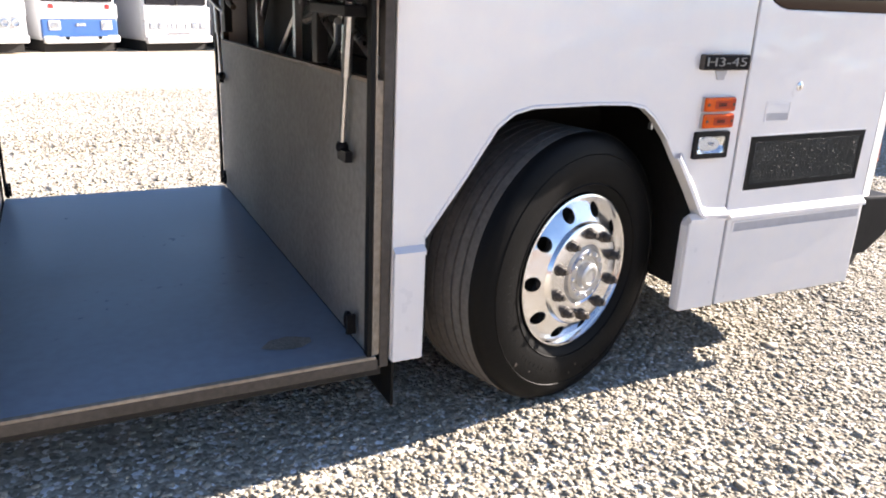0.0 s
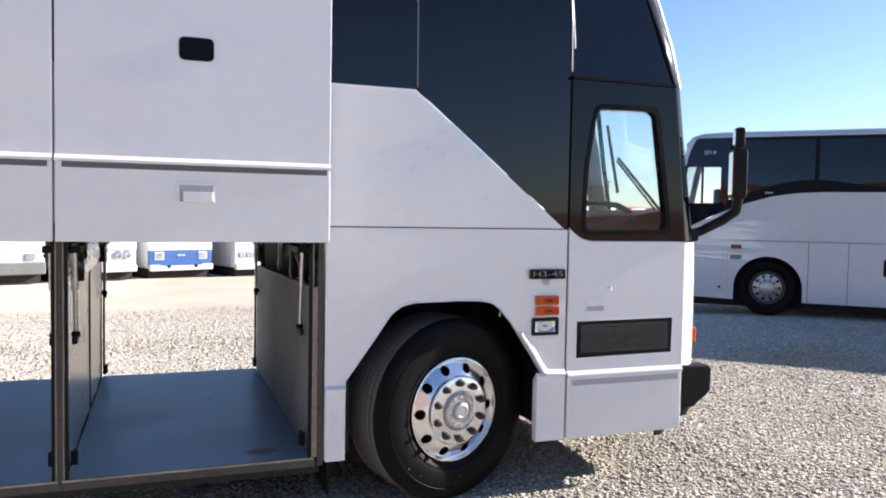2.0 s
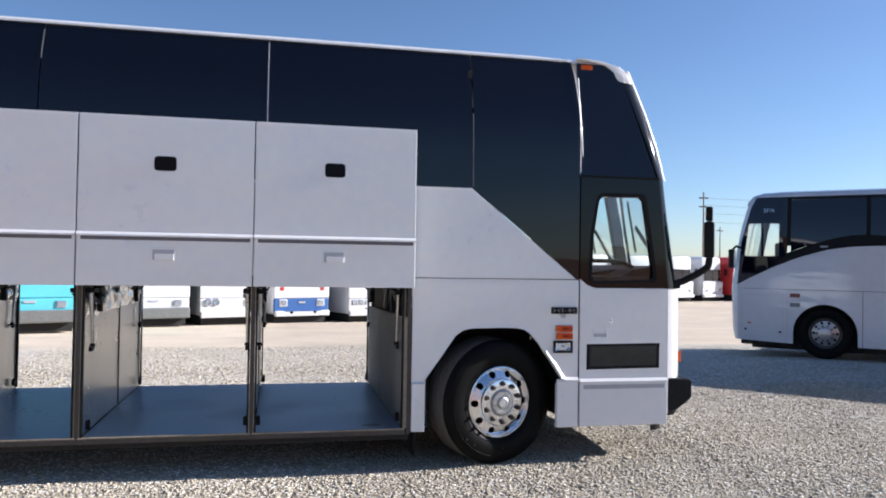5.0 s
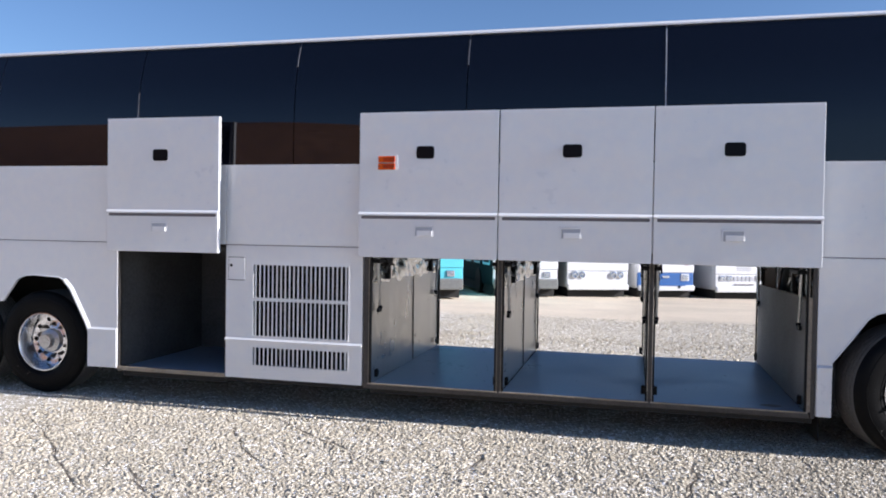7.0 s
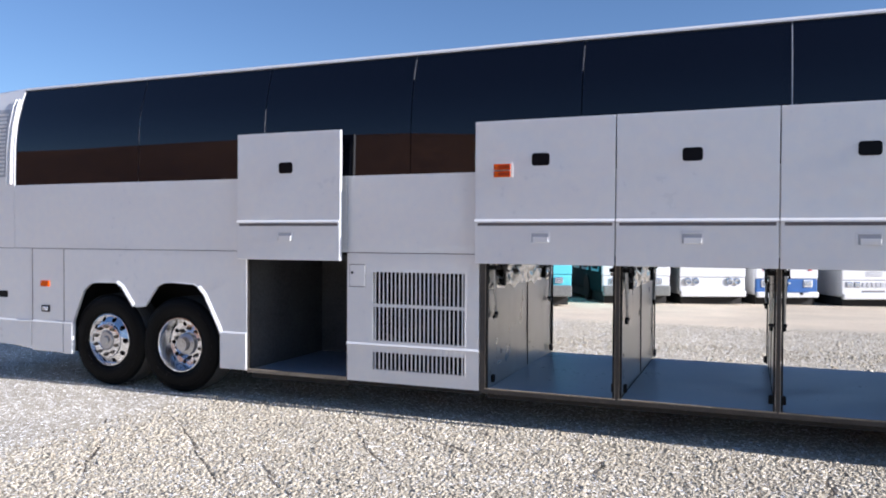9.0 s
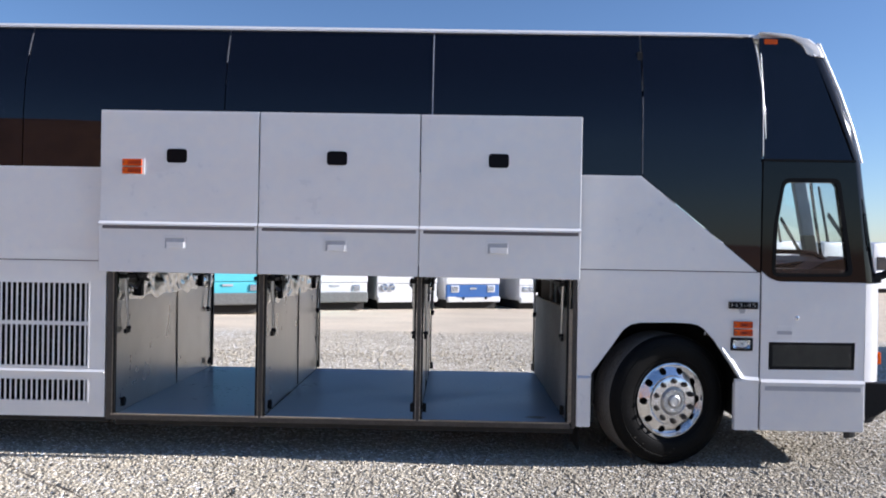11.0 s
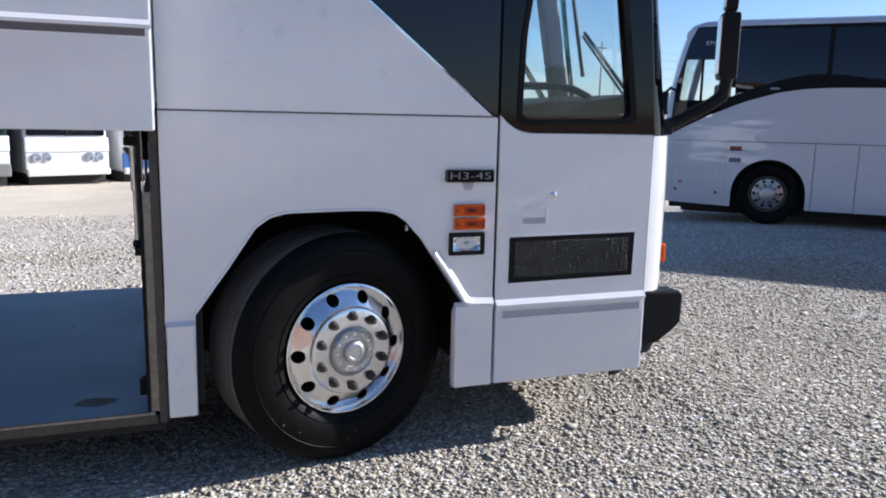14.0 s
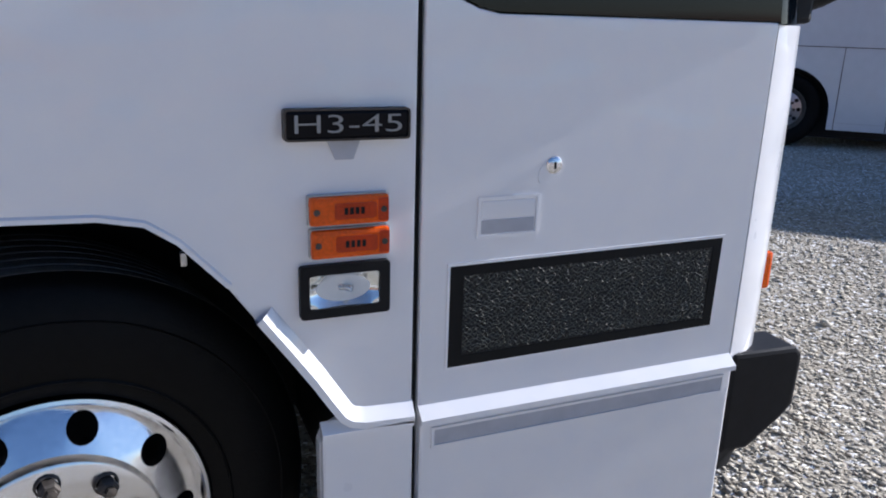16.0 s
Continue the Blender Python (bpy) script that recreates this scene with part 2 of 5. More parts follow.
def text_mesh(body, size, m, depth=0.002, thin=0.0):
    """Lettering as a bmesh, laid out by the matrix m."""
    cu = bpy.data.curves.new("lettering", "FONT")
    cu.body, cu.size, cu.extrude = body, size, depth
    cu.offset = -thin
    cu.align_x, cu.align_y = "CENTER", "CENTER"
    ob = bpy.data.objects.new("lettering", cu)
    scene.collection.objects.link(ob)
    bpy.context.view_layer.update()
    me = bpy.data.meshes.new_from_object(ob.evaluated_get(bpy.context.evaluated_depsgraph_get()))
    bm = bmesh.new()
    bm.from_mesh(me)
    bpy.data.objects.remove(ob)
    bpy.data.meshes.remove(me)
    bpy.data.curves.remove(cu)
    bm.transform(m)
    return bm


# ---- ground ----
def ground_z(x, y):
    """Level by the coach, falling gently away behind it."""
    return -0.034 - 0.042 * min(max(0.0, y - 6.0), 19.5)


RUTS = (((-5.75, -0.35), (-4.45, -1.95)), ((-5.35, -0.2), (-3.95, -1.25)), ((-3.4, -1.35), (-2.9, -1.9)), ((-1.7, -0.4), (-1.83, -1.7)),
        ((-7.8, -1.2), (-6.3, -3.0)), ((-7.35, -0.85), (-5.4, -2.56)), ((-3.24, -0.6), (-3.38, -1.3)), ((-5.65, -1.85), (-5.0, -2.45)))


def rut(x, y):
    d = 0.0
    for (ax, ay), (bx, by) in RUTS:
        ux, uy = bx - ax, by - ay
        t = min(1, max(0, ((x - ax) * ux + (y - ay) * uy) / (ux * ux + uy * uy)))
        wob = 0.022 * math.sin(9 * t + ax) + 0.012 * math.sin(23 * t + 2 * ay)
        q = math.hypot(x - ax - t * ux - wob, y - ay - t * uy)
        fade = min(1, 6 * t + 0.2, 6 * (1 - t) + 0.2)
        d += fade * (-0.008 * math.exp(-(q / 0.018) ** 2))
    return d


def relief(x, y):
    z = ground_z(x, y)
    if -10 < x < 9 and -5 < y < 4:
        z += 0.014 * noise.noise((x * 0.9, y * 0.9, 0.3)) + 0.006 * noise.noise((x * 4, y * 4, 2.0)) + rut(x, y)
        if y > -0.6:
            z = ground_z(x, y) + (z - ground_z(x, y)) * max(0.25, min(1.0, -y / 0.6))
    return z
def build_ground():
    def steps(lo, hi, fine, far):
        s = list(np.arange(lo, hi + 1e-6, fine))
        g, a, b = fine, lo, hi
        while b < far:
            g *= 1.35
            a, b = a - g, b + g
            s = [a] + s + [b]
        return s
    xs, ys = steps(-9.6, 6.5, 0.04, 900), steps(-3.6, 1.0, 0.04, 900)
    nx = len(xs)
    verts = [(x, y, relief(x, y)) for y in ys for x in xs]
    faces = [(j * nx + i, j * nx + i + 1, (j + 1) * nx + i + 1, (j + 1) * nx + i) for j in range(len(ys) - 1) for i in range(nx - 1)]
    me = bpy.data.meshes.new("ground")
    me.from_pydata(verts, [], faces)
    me.materials.append(gravel_ground())
    tagged(new("ground", me), "pale crushed gravel lot with sandy tracks", "ground", kind="structure")


def gravel_ground():
    m = bpy.data.materials.new("gravel_ground")
    m.use_nodes = True
    n, l = m.node_tree.nodes, m.node_tree.links
    b = n["Principled BSDF"]
    b.inputs["Roughness"].default_value = 0.9
    b.inputs["Specular IOR Level"].default_value = 0.2
    co = n.new("ShaderNodeTexCoord")
    vo, big, sand = n.new("ShaderNodeTexVoronoi"), n.new("ShaderNodeTexNoise"), n.new("ShaderNodeTexNoise")
    vo.inputs["Scale"].default_value, vo.inputs["Randomness"].default_value = 58, 1.0
    big.inputs["Scale"].default_value, big.inputs["Detail"].default_value = 0.5, 5
    sand.inputs["Scale"].default_value, sand.inputs["Detail"].default_value = 9, 8
    for t in (vo, big, sand):
        l.new(co.outputs["Object"], t.inputs["Vector"])
    ramp = n.new("ShaderNodeValToRGB")
    for e, (p, c) in zip((ramp.color_ramp.elements[0], ramp.color_ramp.elements[1], ramp.color_ramp.elements.new(0.45), ramp.color_ramp.elements.new(0.75)),
                         ((0, (0.200, 0.176, 0.136, 1)), (1, (0.520, 0.475, 0.386, 1)), (0.45, (0.380, 0.341, 0.269, 1)), (0.75, (0.430, 0.387, 0.308, 1)))):
        e.position, e.color = p, c
    sep = n.new("ShaderNodeSeparateColor")
    l.new(vo.outputs["Color"], sep.inputs[0])
    l.new(sep.outputs[0], ramp.inputs[0])
    # the compacted road strip behind the coach
    xyz, edge, add, road = n.new("ShaderNodeSeparateXYZ"), n.new("ShaderNodeMapRange"), n.new("ShaderNodeMath"), n.new("ShaderNodeMix")
    l.new(co.outputs["Object"], xyz.inputs[0])
    add.operation = "MULTIPLY_ADD"
    l.new(big.outputs["Fac"], add.inputs[0])
    add.inputs[1].default_value = 2.0
    l.new(xyz.outputs["Y"], add.inputs[2])
    edge.inputs["From Min"].default_value, edge.inputs["From Max"].default_value = 11.0, 12.6
    l.new(add.outputs[0], edge.inputs["Value"])
    sramp = n.new("ShaderNodeValToRGB")
    sramp.color_ramp.elements[0].color, sramp.color_ramp.elements[1].color = (0.45, 0.375, 0.28, 1), (0.6, 0.52, 0.41, 1)
    l.new(sand.outputs["Fac"], sramp.inputs[0])
    road.data_type = "RGBA"
    l.new(edge.outputs[0], road.inputs["Factor"])
    l.new(ramp.outputs[0], road.inputs["A"])
    l.new(sramp.outputs[0], road.inputs["B"])
    tone, tmap = n.new("ShaderNodeMix"), n.new("ShaderNodeMapRange")
    tone.data_type, tone.blend_type = "RGBA", "MULTIPLY"
    tmap.inputs["To Min"].default_value, tmap.inputs["To Max"].default_value = 0.72, 1.15
    l.new(big.outputs["Fac"], tmap.inputs["Value"])
    tone.inputs["Factor"].default_value = 1.0
    # base colour scaled up to 1.5 times towards the rear of the coach
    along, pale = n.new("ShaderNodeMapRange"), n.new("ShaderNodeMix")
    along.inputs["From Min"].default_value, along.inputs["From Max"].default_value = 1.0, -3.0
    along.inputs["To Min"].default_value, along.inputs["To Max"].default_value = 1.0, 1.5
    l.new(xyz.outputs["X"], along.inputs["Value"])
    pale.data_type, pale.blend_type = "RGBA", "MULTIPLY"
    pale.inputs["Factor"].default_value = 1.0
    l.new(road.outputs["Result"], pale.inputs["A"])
    # and up to 1.28 times beyond it; the larger factor counts
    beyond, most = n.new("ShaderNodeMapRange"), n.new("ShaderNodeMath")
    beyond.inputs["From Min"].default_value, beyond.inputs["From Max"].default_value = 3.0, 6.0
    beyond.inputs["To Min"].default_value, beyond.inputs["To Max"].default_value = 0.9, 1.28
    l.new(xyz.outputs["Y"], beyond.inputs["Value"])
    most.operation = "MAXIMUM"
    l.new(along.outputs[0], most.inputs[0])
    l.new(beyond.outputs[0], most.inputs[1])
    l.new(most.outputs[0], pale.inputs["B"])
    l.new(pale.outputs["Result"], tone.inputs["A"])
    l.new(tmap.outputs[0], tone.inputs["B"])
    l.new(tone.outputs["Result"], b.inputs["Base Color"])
    bp = n.new("ShaderNodeBump")
    bp.inputs["Strength"].default_value, bp.inputs["Distance"].default_value = 0.7, 0.01
    bp.invert = True
    l.new(vo.outputs["Distance"], bp.inputs["Height"])
    l.new(bp.outputs[0], b.inputs["Normal"])
    return m


build_ground()

# ---- the coach ----
coach = thing("coach", (0, 0, 0), "white touring coach with raised luggage doors, parked on gravel", "coach")
W = 2.55          # width
SILL, SEAM, BELT = 0.27, 1.53, 2.285
LIFT = -0.14      # how far the raised luggage doors stand out

# fixed side panels
def panel(name, pts, y0=0.0, y1=0.035, m="white", parent=None, label="", bevel=0.005):
    return part(name, prism(B(), pts, y0, y1), M[m], parent or coach, label, bevel=bevel)


ARCH_F = [(-0.65, SILL), (-0.648, 0.70), (-0.51, 0.89), (-0.40, 1.052), (-0.34, 1.095), (-0.27, 1.112), (0.0, 1.118), (0.13, 1.114), (0.20, 1.10), (0.25, 1.065),
          (0.33, 0.977), (0.47, 0.774), (0.535, 0.672), (0.50, 0.655), (0.49, 0.63), (0.49, SILL)]
panel("quarter_panel", [(-0.765, SILL)] + ARCH_F + [(0.684, SILL), (0.684, SEAM - 0.002), (-0.765, SEAM - 0.002)])
panel("shoulder_panel", [(-0.765, SEAM + 0.002), (0.66, SEAM + 0.002), (-0.278, BELT), (-0.765, BELT)])
for x0, x1 in ((-4.555, -0.77), (-5.945, -4.56), (-7.12, -5.95), (-10.5, -7.125)):
    panel("upper_side_panel", [(x0, SEAM + 0.002), (x1, SEAM + 0.002), (x1, BELT), (x0, BELT)])
ARCH_R = [(-9.565, 0.30), (-9.56, 0.68), (-9.40, 1.05), (-9.30, 1.125), (-9.22, 1.145), (-8.90, 1.148), (-8.82, 1.10), (-8.66, 0.895), (-8.60, 0.885), (-8.50, 0.895),
          (-8.33, 1.12), (-8.24, 1.162), (-8.12, 1.172), (-7.82, 1.158), (-7.76, 1.13), (-7.68, 1.05), (-7.50, 0.72), (-7.475, 0.66), (-7.47, 0.285)]
panel("rear_arch_panel", [(-9.70, 0.30)] + ARCH_R + [(-7.135, 0.28), (-7.135, SEAM - 0.002), (-9.70, SEAM - 0.002)])
panel("engine_side_door", [(-10.205, 0.33), (-9.71, 0.305), (-9.71, SEAM - 0.002), (-10.205, SEAM - 0.002)])
panel("rear_corner_panel", [(-11.08, 0.41), (-10.215, 0.33), (-10.215, SEAM - 0.002), (-11.08, SEAM - 0.002)])

# dark joints between the panels
for x0, x1 in ((-10.5, -7.15), (-5.94, -4.57), (-0.765, 0.66)):
    part("panel_seam", box(B(), x0, x1, -0.0015, 0.01, SEAM - 0.0035, SEAM + 0.0035), M["inset"], coach)
part("panel_seam", box(B(), -11.07, -10.5, -0.0015, 0.01, SEAM - 0.0035, SEAM + 0.0035), M["inset"], coach)
for x, z0 in ((-9.705, 0.31), (-10.21, 0.335)):
    part("panel_seam", box(B(), x - 0.004, x + 0.004, -0.0015, 0.01, z0, SEAM - 0.004), M["inset"], coach)
# skirt mouldings: a proud lower skirt with a bright ledge
for x0, x1, z0 in ((-0.763, -0.652, SILL), (0.492, 0.682, SILL), (-7.468, -7.137, 0.283), (-9.698, -9.567, 0.302), (-10.203, -9.712, 0.315), (-11.078, -10.217, 0.37)):
    part("skirt", box(B(), x0, x1, -0.016, 0.004, z0, 0.658), M["white"], coach, bevel=0.006)
    part("skirt_ledge", ledge(B(), x0, x1, 0.0, 0.648, 0.03, 0.022), M["white"], coach)
# rolled lips round the wheel openings
def lip(name, pts, off=0.008, roll=0.006, proud=0.005):
    bm = B()
    rows = []
    for i, (x, z) in enumerate(pts):
        a, b = Vector(pts[max(0, i - 1)]), Vector(pts[min(len(pts) - 1, i + 1)])
        t = (b - a).normalized()
        nrm = Vector((-t.y, t.x))
        p = Vector((x, z))
        q = p + nrm * off
        rows.append([(p.x, 0.03, p.y), (p.x, -proud, p.y), (q.x, -proud, q.y), (q.x + nrm.x * roll, 0.002, q.y + nrm.y * roll)])
    part(name, loft(bm, rows), M["white"], coach, smooth=True)


lip("wheel_arch_lip", ARCH_F[1:11])
lip("wheel_arch_lip", [(0.375, 0.911), (0.42, 0.847), (0.47, 0.774), (0.505, 0.718), (0.528, 0.683), (0.548, 0.668), (0.58, 0.66), (0.683, 0.655)], 0.014, 0.027, 0.022)
lip("wheel_arch_lip", ARCH_R[1:6])
lip("wheel_arch_lip", ARCH_R[5:8], 0.014, 0.027, 0.02)
lip("wheel_arch_lip", ARCH_R[10:15])
lip("wheel_arch_lip", ARCH_R[14:18], 0.014, 0.027, 0.02)

# wheel housings
for x0, x1, zt in ((-0.70, 0.62, 1.2), (-9.65, -7.42, 1.25)):
    for q in ((x0, x1, 0.04, 0.75, zt, zt + 0.03), (x0, x0 + 0.03, 0.04, 0.75, 0.32, zt), (x1 - 0.03, x1, 0.04, 0.75, 0.32, zt), (x0, x1, 0.75, 0.78, 0.32, zt)):
        part("housing_panel", box(B(), *q), M["dark"], coach, "black underseal-coated wheel housing panel")

# window band: panes lean in towards the roof
GLASS = ((BELT, 0.012), (2.75, 0.02), (3.0, 0.045), (3.25, 0.1), (3.455, 0.175))
def glass_y(z):
    for (za, ya), (zb, yb) in zip(GLASS, GLASS[1:]):
        if z <= zb:
            return ya + (yb - ya) * (z - za) / (zb - za)
    return GLASS[-1][1]


SEAMS = (-10.495, -8.6, -6.93, -5.27, -3.635, -1.955, -0.27)
for x0, x1 in zip(SEAMS, SEAMS[1:]):
    rows = [[(x0 + 0.004, glass_y(z), z), (x1 - 0.004, glass_y(z), z)] for z in np.linspace(BELT, 3.455, 9)]
    part("side_window", loft(B(), rows), M["window"], coach, "black-tinted side window", smooth=True, thick=0.006)
rows = [[(max(-0.262, min(0.68, -0.262 - (z - BELT) * 1.245)), glass_y(max(z, BELT)) if z > BELT else 0.012, z), (0.69 if z < 3.0 else 0.69 - (z - 3.0) * 0.08, glass_y(max(z, BELT)) if z > BELT else 0.012, z)]
        for z in (SEAM + 0.002, 1.7, 1.9, 2.1, BELT, 2.6, 2.8, 3.0, 3.25, 3.455)]
part("front_side_window", loft(B(), rows), M["window"], coach, "black-tinted window with slanted lower edge", smooth=True, thick=0.006)

# the rear quarter leans in with the windows
def lean(z):
    return max(0.0, glass_y(z) - 0.012) if z > BELT else 0.0


part("rear_side_panel", loft(B(), [[(-11.08 + 0.05 * max(0.0, z - BELT), lean(z), z), (-10.505, lean(z), z)] for z in (SEAM + 0.002, BELT, 2.6, 2.75, 2.9, 3.0, 3.12, 3.25, 3.35, 3.45)]), M["white"], coach, smooth=True, thick=0.03)
# joints between panes, their gleam put in as paler grey strips over part of the height
for x, za, zb in ((-1.955, 2.74, 3.42), (-3.635, 3.16, 3.4), (-5.27, 3.2, 3.4), (-6.93, 2.74, 3.0), (-0.266, 2.3, 2.92)):
    zz = np.linspace(za, zb, 6)
    part("pane_joint_gleam", loft(B(), [[(x - 0.004, glass_y(z) - 0.004, z), (x + 0.004, glass_y(z) - 0.004, z)] for z in zz]), M["grey"] if x == -1.955 else M["dull_joint"], coach, thick=0.003)

# roof with rounded shoulders
def roof_row(x, drop=0.0, pull=0.0):
    prof = [(0.172, 3.455), (0.176, 3.472), (0.20, 3.492), (0.30, 3.52), (0.5, 3.548), (0.8, 3.572), (1.275, 3.585)]
    prof += [(W - y, z) for y, z in prof[-2::-1]]
    return [(x - (0 if 0.4 < y < 2.15 else pull), y, z - drop * (1 if y < 2.3 else 1)) for y, z in prof]


rr = [roof_row(-11.12, 0.1), roof_row(-11.0, 0.03), roof_row(-10.5), roof_row(-5), roof_row(0.3), roof_row(0.75, 0.015), roof_row(0.98, 0.05), roof_row(1.16, 0.13), roof_row(1.27, 0.24)]
part("roof", loft(B(), rr), M["white"], coach, smooth=True, thick=0.02)
part("roof_gutter", box(B(), -10.5, 0.62, 0.158, 0.178, 3.45, 3.466), M["white"], coach, bevel=0.004)

# far side, rear, floor and cab shell
bm = B()
for x0, x1, z0, z1 in ((-0.77, 0.25, 0.3, 2.28), (0.25, 1.5, 0.3, 1.5), (-4.55, -0.77, 1.5, 2.28), (-5.95, -4.55, 0.3, 2.28), (-10.98, -5.95, 0.3, 2.28), (-10.98, -10.5, 2.28, 3.38)):
    box(bm, x0, x1, W - 0.04, W, z0, z1)
part("far_side_wall", bm, M["white"], coach)
rows = [[(-10.5, W - glass_y(z), z), (0.66, W - glass_y(z), z)] for z in np.linspace(BELT, 3.455, 6)]
part("far_side_windows", loft(B(), rows), M["window"], coach, thick=0.006, smooth=True)
bm = B()
loft(bm, [[(-11.075, 0.0, z), (-11.22, 0.12, z), (-11.3, 0.5, z), (-11.32, 1.275, z), (-11.3, 2.05, z), (-11.22, 2.43, z), (-11.075, 2.55, z)] for z in (0.42, 1.5, 2.6)]
     + [[(-11.02, 0.12, 3.42), (-11.1, 0.2, 3.45), (-11.13, 0.5, 3.47), (-11.15, 1.275, 3.48), (-11.13, 2.05, 3.47), (-11.1, 2.35, 3.45), (-11.02, 2.43, 3.42)]])
part("rear_panel", bm, M["white"], coach, smooth=True, thick=0.03)
bm = B()
box(bm, -10.9, 1.35, 0.05, 2.5, 1.5, 1.56)
part("passenger_floor", bm, M["dark"], coach)
bm = B()
box(bm, -10.8, -7.5, 0.8, 1.75, 0.4, 1.2)
box(bm, -0.6, 1.3, 0.8, 1.75, 0.42, 0.8)
box(bm, -4.5, -0.78, 0.05, 2.5, 0.2, 0.27)
box(bm, -7.1, -5.95, 0.05, 2.5, 0.2, 0.26)
box(bm, -5.95, -4.55, 0.05, 2.5, 0.22, 0.3)
part("chassis", bm, M["dark"], coach)
part("cab_bulkhead", box(B(), -0.3, -0.26, 0.1, 2.45, 1.56, 3.3), M["dark"], coach)
# ---- luggage bays ----
BAYS = ((-2.015, -0.832), (-3.285, -2.055), (-4.50, -3.33))
def bay_floor(x0, x1, y1=W - 0.03):
    part("bay_floor", box(B(), x0, x1, 0.02, y1, 0.262, 0.287), M["floor"], coach, "scuffed blue-grey luggage bay floor", bevel=0.003)


for x0, x1 in BAYS:
    bay_floor(x0, x1)
    part("sill_trim", box(B(), x0 - 0.02, x1 + 0.02, -0.006, 0.03, 0.25, 0.288), M["post"], coach, "dirty brown sill edge", bevel=0.004)
    part("sill_lip", box(B(), x0 - 0.012, x1 + 0.012, -0.009, 0.012, 0.289, 0.301), M["wood"], coach, "worn tan sill lip", bevel=0.003)
bay_floor(-7.115, -5.955, 1.5)
part("sill_trim", box(B(), -7.13, -5.95, -0.004, 0.03, 0.262, 0.302), M["wood"], coach, bevel=0.004)
def partition(x, half, seed):
    """Thin sheet wall in two lapped sheets, dented and crumpled towards its top edge."""
    bm = B()
    ys, zs = np.linspace(0.04, W - 0.04, 60), np.linspace(0.285, 1.5, 44)
    for sx in (-1, 1):
        rows = []
        for z in zs:
            k = max(0.0, (z - 1.1) / 0.4) ** 1.5
            rows.append([(x + sx * half + sx * min(0.02, 0.006 * noise.noise((y * 2.2, z * 1.1, seed)) + 0.002 * noise.noise((y * 9, z * 1.5, seed + 3))
                                                   + k * 0.05 * noise.noise((y * 5 + 0.8 * z, z * 7, seed + 7)) - k * 0.025 * abs(noise.noise((y * 13, z * 10, seed)))), y, z) for y in ys])
        loft(bm, rows)
    ob = part("bay_partition", bm, M["alu"], coach, "dented bare aluminium partition", smooth=True)
    for sx in (-1, 1):
        pts = [(x + sx * (half + 0.004), 1.42 + 0.012 * noise.noise((0.0, z * 2.2, seed)) + 0.02 * (1.3 - z), z) for z in np.linspace(0.3, 1.42, 14)]
        part("sheet_joint", pipe(B(), pts, 0.006, 6), M["grime"], ob, "dark overlapping sheet joint", smooth=True)
    # crumpled foil insulation along the top
    for sx in (-1, 1):
        rows = []
        for z in np.linspace(1.2, 1.475, 15):
            k = min(1.0, (z - 1.2) / 0.07)
            rows.append([(x + sx * (half + 0.006 + k * (0.014 + 0.03 * noise.noise((y * 4.5, z * 6, seed)) + 0.022 * noise.noise((y * 11 + z * 5, z * 13, seed + 2)))), y,
                          z - (0.05 * noise.noise((y * 5, seed, 0.0)) if z < 1.215 else 0)) for y in np.linspace(0.06, W - 0.06, 90)])
        part("foil_lining", loft(B(), rows), M["foil"], ob, "crumpled bright foil insulation", smooth=True)
    return ob


partition(-3.307, 0.012, 1.0)
partition(-2.035, 0.012, 4.0)
partition(-4.516, 0.013, 8.0)
bm = B()
box(bm, -0.832, -0.802, 0.035, W - 0.035, 0.289, 1.195)
for v in bm.verts:
    if v.co.z > 1 and v.co.y > 1:
        v.co.z = 1.14
part("bay_end_wall", bm, M["carpet"], coach, "grey carpeted end wall", bevel=0.003)
bm = B()
box(bm, -0.834, -0.80, 0.025, W - 0.03, 1.196, 1.208)
for v in bm.verts:
    if v.co.y > 1:
        v.co.z -= 0.055
box(bm, -0.834, -0.80, 0.010, 0.034, 0.298, 1.208)
part("end_wall_edging", bm, M["wood"], coach)
# door posts with seals, both sides of the coach
for y0, y1 in ((0.004, 0.05), (W - 0.05, W - 0.004)):
    for xa, xb in ((-0.802, -0.77), (-2.05, -2.02), (-3.322, -3.292), (-4.558, -4.503), (-5.955, -5.935), (-7.132, -7.112)):
        part("bay_post", box(B(), xa, xb, y0, y1, 0.25, 1.53), M["post"], coach, "dirty steel door post", bevel=0.003)
for x0, x1 in BAYS:
    for y in (0.0, W - 0.03):
        for a in (x0 + 0.002, x1 - 0.016):
            part("door_seal", box(B(), a, a + 0.014, y - 0.004, y + 0.03, 0.3, 1.47), M["seal"], coach)
    for a in (x0 - 0.006, x1 + 0.001):
        part("post_edge", box(B(), a, a + 0.005, -0.002, 0.02, 0.3, 1.47), M["wood"], coach, "thin worn tan post edge")
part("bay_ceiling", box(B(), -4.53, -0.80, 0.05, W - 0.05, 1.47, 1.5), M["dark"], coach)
# the rear bay is closed on the far side
for q in ((-7.12, -5.95, 1.5, 1.53, 0.287, 1.5), (-7.14, -7.12, 0.05, 1.53, 0.287, 1.5), (-5.95, -5.935, 0.05, 1.53, 0.287, 1.5), (-7.12, -5.95, 0.05, 1.5, 1.47, 1.5)):
    part("bay_lining_panel", box(B(), *q), M["dark_carpet"], coach, "dark grey carpet lining panel")
